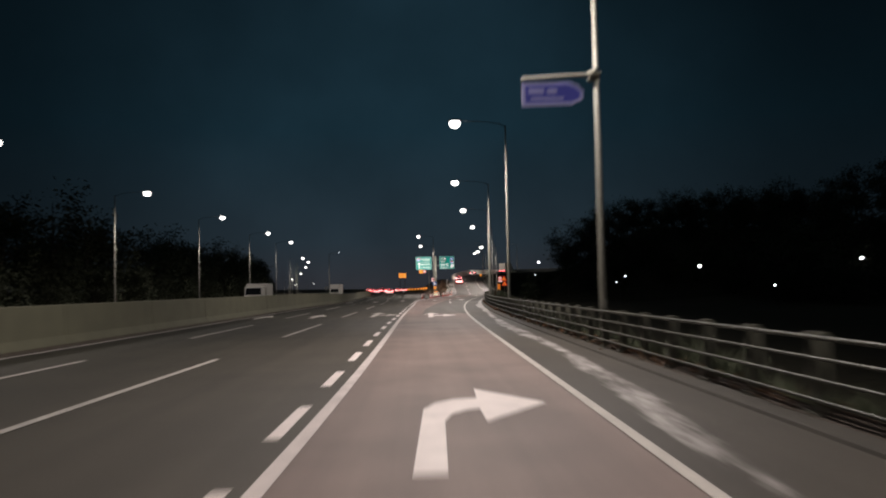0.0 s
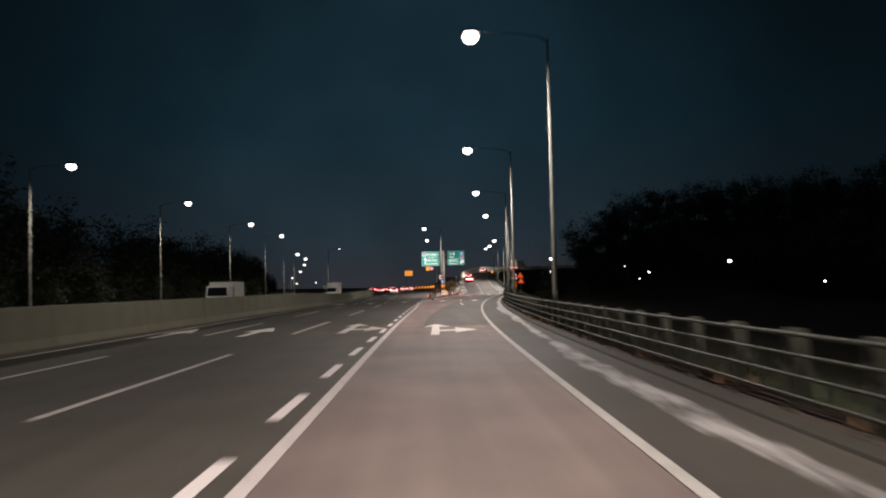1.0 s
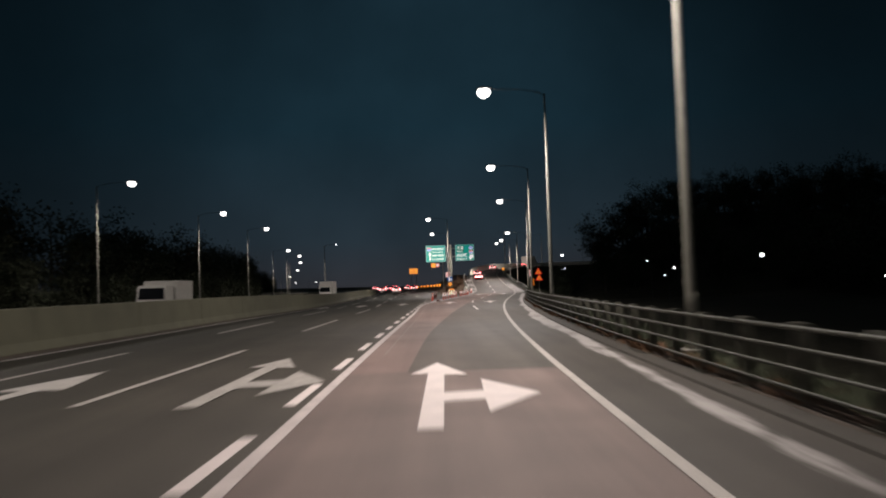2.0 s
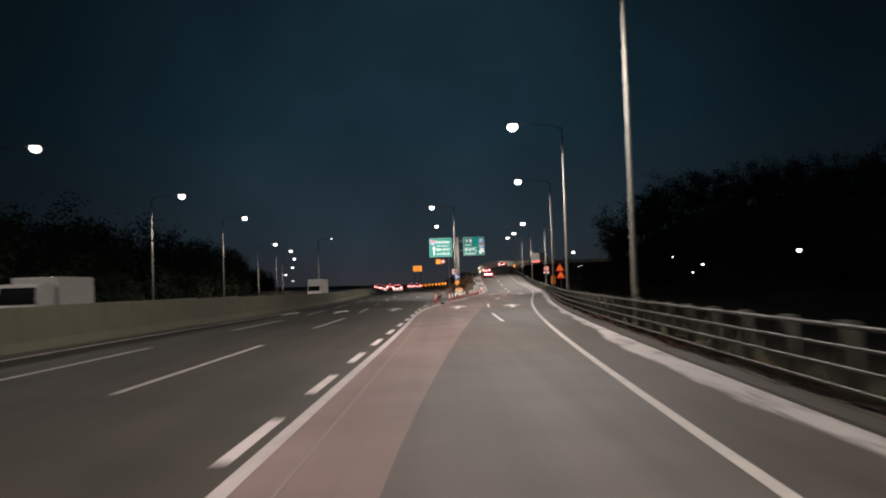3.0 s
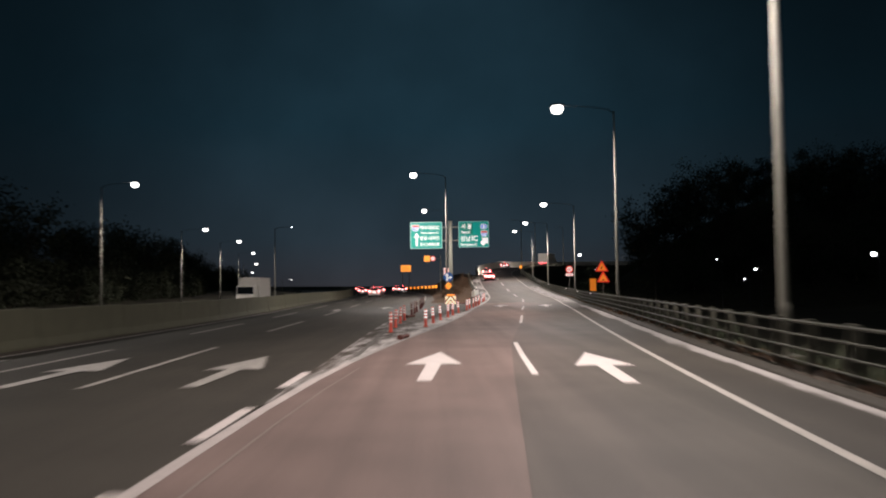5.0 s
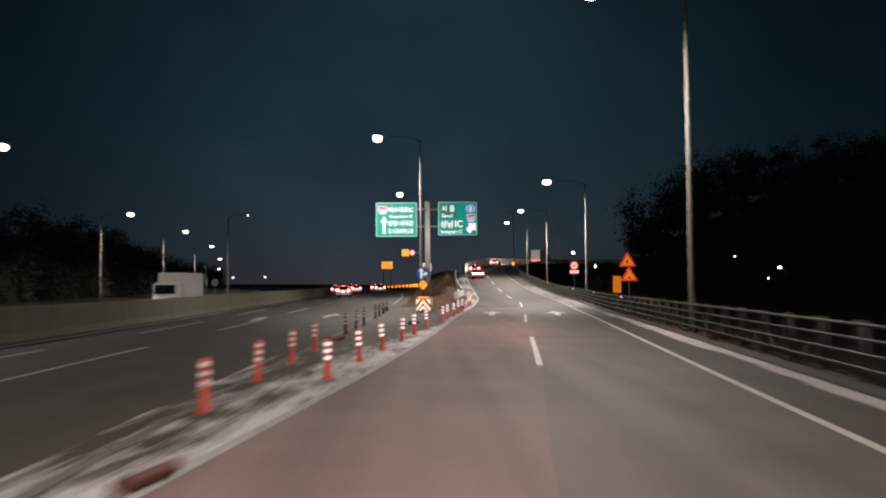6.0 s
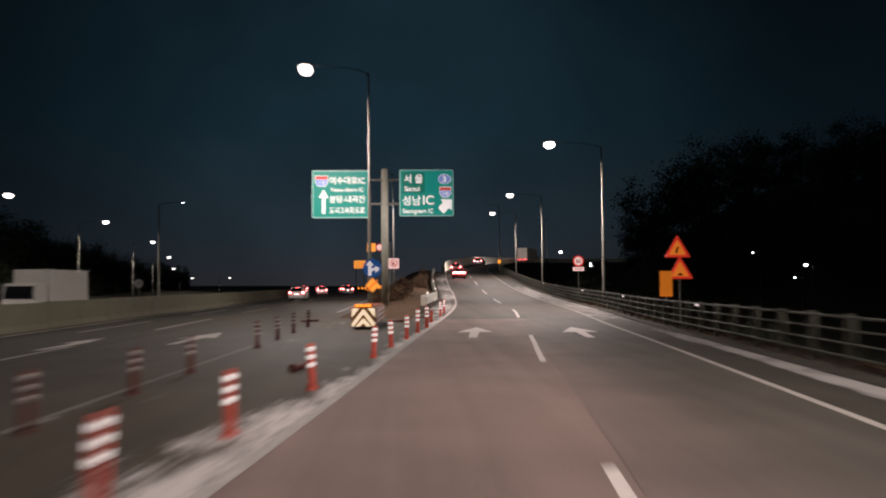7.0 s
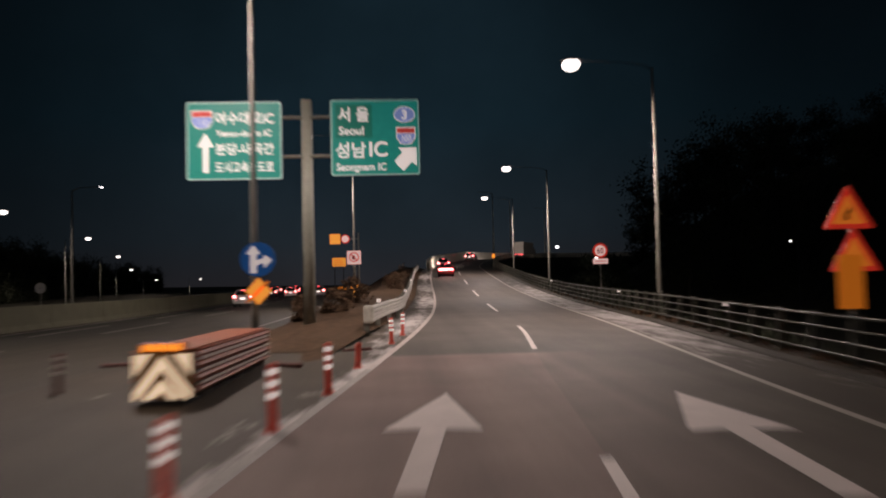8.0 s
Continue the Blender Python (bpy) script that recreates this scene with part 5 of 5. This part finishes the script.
    part("bumper", boxed(-0.84, 0.84, -0.06, 0.1, 0.3, 0.56, 0.05), paint, c)
    part("diffuser", boxed(-0.7, 0.7, -0.02, 0.1, 0.2, 0.31, 0.02), BLACK, c)
    for sx in (-1, 1):
        part("headlight", boxed(sx * 0.62 - 0.16, sx * 0.62 + 0.16, 4.22, 4.36, 0.62, 0.76, 0.03), HEADLIGHT, c, "lit headlight")
    for x in (-0.76, 0.76):
        for y in (0.85, 3.5):
            wheel(c, x, y, 0.32)
    return c


def headlight_beam(c, k=1.0):
    """The dipped beam of one car, thrown ahead of it."""
    beam = bpy.data.lights.new("headlight_beam", "SPOT")
    beam.energy, beam.color, beam.shadow_soft_size = 2600.0 * k * UNIT**2, (1.0, 0.92, 0.82), 0.12
    beam.spot_size, beam.spot_blend = radians(62), 0.8
    ob = new("headlight_beam", beam)
    ob.parent = c
    ob.matrix_basis = pose(0, 4.5, 0.7, 87, 0, 0)


SIZE = Matrix.Scale(0.82, 4)
headlight_beam(car(pose(-5.6 + bend(162), 162, z_main(-5.6, 162), 0, 0, 2.0) @ SIZE, CAR_WHITE, "white hatchback with lit brake lights on the main road"))
p = ramp_point(176, blend(left_line, dash_mid, 0.5))
headlight_beam(car(pose(p.x, p.y, p.z, 3.3, 0, -1.9) @ SIZE, CAR_RED, "dark red saloon with glowing tail light bar on the slip road", hatch=False, wide_light=True))
p = ramp_point(192, blend(left_line, dash_mid, 0.45))
headlight_beam(car(pose(p.x, p.y, p.z, 3.3, 0, -2.3) @ SIZE, CAR_GREY, "grey car with lit brake lights climbing the slip road"), 3.0)
queue = [(-1.6, 190, CAR_GREY), (-5.0, 198, CAR_WHITE), (-8.0, 194, CAR_GREY), (-1.8, 207, CAR_WHITE), (-5.0, 213, CAR_RED), (-8.0, 210, CAR_GREY), (-5.0, 230, CAR_GREY), (-8.0, 234, CAR_WHITE)]
for x, y, paint in queue:
    car(pose(x + bend(y), y, z_main(x, y), 0, 0, -math.degrees(math.atan((bend(y + 3) - bend(y)) / 3))) @ SIZE, paint, "car with lit tail lights queueing on the main road", "queue on the main road")


def truck(m, label, length=6.5, high=2.9):
    """A box truck that faces -y."""
    t_ = thing("box_truck", m, label, "truck")
    part("cargo_box", boxed(-1.05, 1.05, 1.75, length, 0.75, high, 0.04), TRUCK_WHITE, t_)
    bm = bmesh.new()
    box(bm, -0.92, 0.92, 0.0, 1.65, 0.4, 2.1, 0.0)
    for v in bm.verts:
        if v.co.z > 1.5 and v.co.y < 0.5:
            v.co.y += 0.35
    bmesh.ops.bevel(bm, geom=bm.edges[:], offset=0.07, segments=2, affect="EDGES")
    part("cab", bm, TRUCK_WHITE, t_)
    bm = bmesh.new()
    vs = [bm.verts.new(v) for v in ((-0.8, 0.12, 1.25), (0.8, 0.12, 1.25), (0.76, 0.30, 1.95), (-0.76, 0.30, 1.95))]
    bm.faces.new(vs)
    bmesh.ops.solidify(bm, geom=bm.faces[:], thickness=0.04)
    part("windscreen", bm, GLASS, t_)
    part("bumper", boxed(-0.92, 0.92, -0.08, 0.1, 0.35, 0.6, 0.03), BLACK, t_)
    for sx in (-1, 1):
        part("headlight", boxed(sx * 0.68 - 0.14, sx * 0.68 + 0.14, -0.03, 0.05, 0.66, 0.82, 0.03), HEADLIGHT, t_, "lit headlight")
    part("chassis", boxed(-0.4, 0.4, 0.3, length - 0.2, 0.5, 0.75, 0.02), BLACK, t_)
    for x in (-0.82, 0.82):
        for y in (0.75, length - 1.5):
            wheel(t_, x, y, 0.38, 0.24)
    return t_


truck(pose(-14.4, 66.0, z_main(WALL_X, 66) - 0.02) @ SIZE, "low white van truck on the opposite carriageway", 5.2, 2.4)
truck(pose(-14.2, 129.0, z_main(WALL_X, 129) - 0.02) @ SIZE, "white box truck on the opposite carriageway beyond the median wall", 7.0, 2.9)
p, r = ramp_frame(252)
lorry = truck(pose(p.x - 1.5 * r.x, p.y - 1.5 * r.y, z_ramp(252), 0, 0, 151) @ pose(0, -7.5, 0), "pale box lorry with lit tail lights far up the raised bend", 7.5, 3.2)
for x in (-0.9, -0.45, 0.0, 0.45, 0.9):
    part("tail_light", boxed(x - 0.13, x + 0.13, 7.48, 7.54, 0.78, 0.96, 0.02), TAIL, lorry, "lit red tail light")
p, r = ramp_frame(222)
headlight_beam(car(pose(p.x - 1.4 * r.x, p.y - 1.4 * r.y, z_ramp(222), 0, 0, -15) @ SIZE, CAR_GREY, "dark car with lit tail lights far up the raised bend"), 3.0)

# ---- trees and shrubs ----


def crown(rr, r, z, n, leaf):
    """Leaves in clumps, with gaps and an uneven outline."""
    verts, faces = [], []
    clumps = []
    for _ in range(26):
        a, h = rr.uniform(0, math.tau), rr.uniform(-0.8, 1.0)
        k = r * math.sqrt(max(0.05, 1 - h * h * 0.8)) * rr.uniform(0.35, 1.0)
        clumps.append(Vector((math.cos(a) * k, math.sin(a) * k, z + h * r * 1.15)))
    for i in range(n):
        c = clumps[rr.randrange(len(clumps))] + Vector((rr.gauss(0, 1), rr.gauss(0, 1), rr.gauss(0, 0.8))) * r * 0.2
        d = Vector((rr.uniform(-1, 1), rr.uniform(-1, 1), rr.uniform(-1, 1))).normalized()
        s_ = d.orthogonal().normalized()
        q = len(verts)
        k = leaf * rr.uniform(0.6, 1.4)
        verts += [c - d * k, c + s_ * k * 0.5, c + d * k, c - s_ * k * 0.5]
        faces.append((q, q + 1, q + 2, q + 3))
    me = bpy.data.meshes.new("crown")
    me.from_pydata([tuple(v) for v in verts], [], faces)
    me.materials.append(LEAF)
    return me, clumps


def tree(seed, h, label):
    rr = random.Random(seed)
    th = thing("tree", pose(0, 0, 0), label, "tree", "trees beside the road")
    me, clumps = crown(rr, h * 0.36, h * 0.58, 2800, 0.19)
    bm = bmesh.new()
    tube(bm, [(0, 0, -0.4), (0.05, 0, h * 0.25), (0.1 * rr.uniform(-1, 1), 0.1, h * 0.5), (0, 0.1, h * 0.85)], [h * 0.022, h * 0.017, h * 0.011, h * 0.003], 8)
    for c in clumps[:10]:
        z0 = h * rr.uniform(0.3, 0.6)
        tube(bm, [(0, 0.05, z0), (c.x * 0.5, c.y * 0.5, (z0 + c.z) / 2 + 0.2), tuple(c)], [h * 0.008, h * 0.005, h * 0.002], 5)
    part("trunk", bm, BARK, th)
    ob = new("crown", me)
    ob.parent = th
    return th


rng = random.Random(11)
protos = [tree(31 + i, h, "dark roadside tree, bare-looking in the night") for i, h in enumerate((8.0, 9.5, 11.0))]
spots = []
lamp_row = knots([(20, -22.2), (118, -21.8), (163, -25.3), (185, -28.3), (209, -33.6), (231, -39.5), (249, -43), (280, -46), (330, -52)])
y = 20.0
while y < 330:
    far_ = min(1.0, max(0.0, (y - 150) / 150))
    spots.append((lamp_row(y) - 9 - rng.uniform(0, 3), y, rng.uniform(0.78, 0.96) * (1 - 0.25 * far_)))
    spots.append((lamp_row(y) - 15 - rng.uniform(0, 8), y + 2, rng.uniform(0.84, 1.05) * (1 - 0.25 * far_)))
    y += rng.uniform(5.0, 8.0)
# the wooded hill inside the bend
for y0 in (192, 200, 210, 223, 238):
    x = 20.0
    while x < 112:
        y = y0 + rng.uniform(-3, 3)
        if math.hypot(x - 137.0, y - 187.5) < 104:
            spots.append((x + rng.uniform(-1, 1), y, rng.uniform(0.85, 1.3)))
        x += rng.uniform(4.5, 7.5)
for x0 in (76, 88, 101):
    y = 50.0
    while y < 190:
        spots.append((x0 + rng.uniform(-4, 4), y, rng.uniform(1.0, 1.45)))
        y += rng.uniform(5, 8)
for i, (x, y, k) in enumerate(spots):
    m = pose(x, y, z_ground(x, y) - 0.2, 0, 0, rng.uniform(0, 360)) @ Matrix.Diagonal((k, k, k * rng.uniform(0.9, 1.1), 1))
    src = protos[i % 3]
    if i < 3:
        src.matrix_basis = m
        continue
    c = copy_thing(src, m)
    c.matrix_basis = m


def bush(seed):
    rr = random.Random(seed)
    th = thing("bush", pose(0, 0, 0), "dark leafy bush in the roadside undergrowth", "bush", "undergrowth below the trees")
    bm = bmesh.new()
    for _ in range(9):
        a, k = rr.uniform(0, math.tau), rr.uniform(0.4, 1.0)
        tube(bm, [(0.1 * math.cos(a), 0.1 * math.sin(a), -0.3), (0.6 * k * math.cos(a), 0.6 * k * math.sin(a), 0.8), (1.1 * k * math.cos(a + 0.3), 1.1 * k * math.sin(a + 0.3), 1.8)], [0.03, 0.02, 0.008], 5)
    part("stem_clump", bm, BARK, th)
    me, _ = crown(rr, 1.5, 1.1, 1500, 0.13)
    ob = new("foliage", me)
    ob.parent = th
    return th


bushes = [bush(71), bush(72)]
places = []
y = 30.0
while y < 320:
    places.append((lamp_row(y) - 8.0 - rng.uniform(0, 1.5), y, rng.uniform(0.8, 1.35)))
    y += rng.uniform(2.6, 4.2)
for i in range(34):
    a = math.pi - 0.03 - 0.022 * i
    q = 109.0 + rng.uniform(-3.0, 3.0)
    places.append((137.0 + q * math.cos(a), 187.5 + q * math.sin(a), rng.uniform(1.0, 1.9)))
for i, (x, y, k) in enumerate(places):
    m = pose(x, y, z_ground(x, y) - 0.1, 0, 0, rng.uniform(0, 360)) @ Matrix.Diagonal((k, k, k, 1))
    if i < 2:
        bushes[i].matrix_basis = m
        continue
    copy_thing(bushes[i % 2], m).matrix_basis = m


def shrub(seed, r, m, label):
    rr = random.Random(seed)
    th = thing("shrub", m, label, "shrub", "shrubs on the nose")
    bm = bmesh.new()
    for _ in range(26):
        a, k = rr.uniform(0, math.tau), rr.uniform(0.3, 1)
        tube(bm, [(0.1 * math.cos(a), 0.1 * math.sin(a), -0.1), (r * 0.5 * k * math.cos(a), r * 0.5 * k * math.sin(a), r * 0.6), (r * k * math.cos(a + 0.4), r * k * math.sin(a + 0.4), r * rr.uniform(0.5, 1.2))], [0.014, 0.01, 0.004], 4)
    part("stem_clump", bm, DRY, th)
    me, _ = crown(rr, r * 0.75, r * 0.6, 900, 0.06)
    me.materials.clear()
    me.materials.append(DRY)
    ob = new("foliage", me)
    ob.parent = th
    return th


for i, (x, y, r) in enumerate(((2.85, 130.5, 0.55), (3.15, 134.5, 0.7), (2.05, 129.2, 0.45), (4.5, 154, 0.8), (5.2, 174, 1.0))):
    z = 0.05 + z_ramp(y) * 0.6 + 0.35 * smooth((y - 121) / 15)
    shrub(50 + i, r, pose(x, y, z), "brown leafless shrub on the grass nose")

# ---- small far lamps among the trees ----


def far_lamp(x, y, z, r=0.28):
    g = z_ground(x, y)
    th = thing("distant_lamp", pose(x, y, g), "small white street lamp far off among dark trees", "street lamp", "distant lamps")
    bm = bmesh.new()
    tube(bm, [(0, 0, -0.3), (0, 0, z - g)], [0.07, 0.04], 8)
    tube(bm, [(0, 0, z - g), (-0.7, 0, z - g + 0.1)], [0.035, 0.03], 6)
    # pole set dark in colour so that it stays unlit among the trees
    part("pole", bm, LAMP_SHELL, th)
    bm = bmesh.new()
    bmesh.ops.create_uvsphere(bm, u_segments=12, v_segments=8, radius=r)
    for v in bm.verts:
        v.co = Vector((v.co.x - 0.75, v.co.y * 0.8, v.co.z * 0.7 + z - g))
    part("lens", bm, LENS_FAR, th, "glowing white lamp", True)


for x, y, z, r in DISTANT:
    far_lamp(x, y, z, r)

# ---- weeds outside the railing and litter along its foot ----


def scatter(name, mat, label, blades):
    verts, faces = [], []
    for x, y, z, h, w, a, lean in blades:
        c, s_ = math.cos(a), math.sin(a)
        q = len(verts)
        lx, ly = math.cos(a + 1.2) * lean * h, math.sin(a + 1.2) * lean * h
        verts += [(x - c * w, y - s_ * w, z), (x + c * w, y + s_ * w, z), (x + lx + c * w * 0.8, y + ly + s_ * w * 0.8, z + h * 0.6), (x + lx * 1.8, y + ly * 1.8, z + h)]
        faces.append((q, q + 1, q + 2, q + 3))
    me = bpy.data.meshes.new(name)
    me.from_pydata(verts, [], faces)
    me.materials.append(mat)
    return tagged(new(name, me), label, "weeds" if mat is LEAF else "leaf litter", kind="stuff")


rng = random.Random(23)
weeds, litter = [], []
for i in range(2600):
    y0 = rng.uniform(4, 150)
    d = rng.uniform(0.5, 2.6)
    tall = rng.uniform(0.5, 1.15) * (0.6 + 0.4 * math.sin(y0 * 0.8) * math.sin(y0 * 0.23 + 1))
    for _ in range(7):
        x, y = rail_line(y0) + d + rng.gauss(0, 0.15), y0 + rng.gauss(0, 0.2)
        weeds.append((x, y, z_ground(x, y) - 0.03, tall * rng.uniform(0.5, 1.1), rng.uniform(0.02, 0.05), rng.uniform(0, math.tau), rng.uniform(0.1, 0.5)))
for i in range(5200):
    y = rng.uniform(2, 150)
    if rng.random() < 0.35:
        y = rng.choice((38.9, 52.2, 61.3, 72.5, 96.0, 129.8)) + rng.gauss(0, 0.35)
    x = kerb_line(y) + 0.36 + rng.gauss(0, 0.09)
    litter.append((x, y, z_ramp(y) + 0.06 + rng.uniform(0, 0.07), rng.uniform(0.04, 0.11), rng.uniform(0.015, 0.035), rng.uniform(0, math.tau), rng.uniform(0.3, 1.2)))
scatter("roadside_weeds", LEAF, "ragged dark weeds growing outside the railing", weeds)
scatter("leaf_litter", LITTER, "brown leaf litter drifted along the foot of the railing", litter)

# ---- from plan units to metres ----
for ob in list(scene.objects):
    if ob.parent is None and ob.type != "CAMERA":
        ob.matrix_basis = Matrix.Scale(UNIT, 4) @ ob.matrix_basis
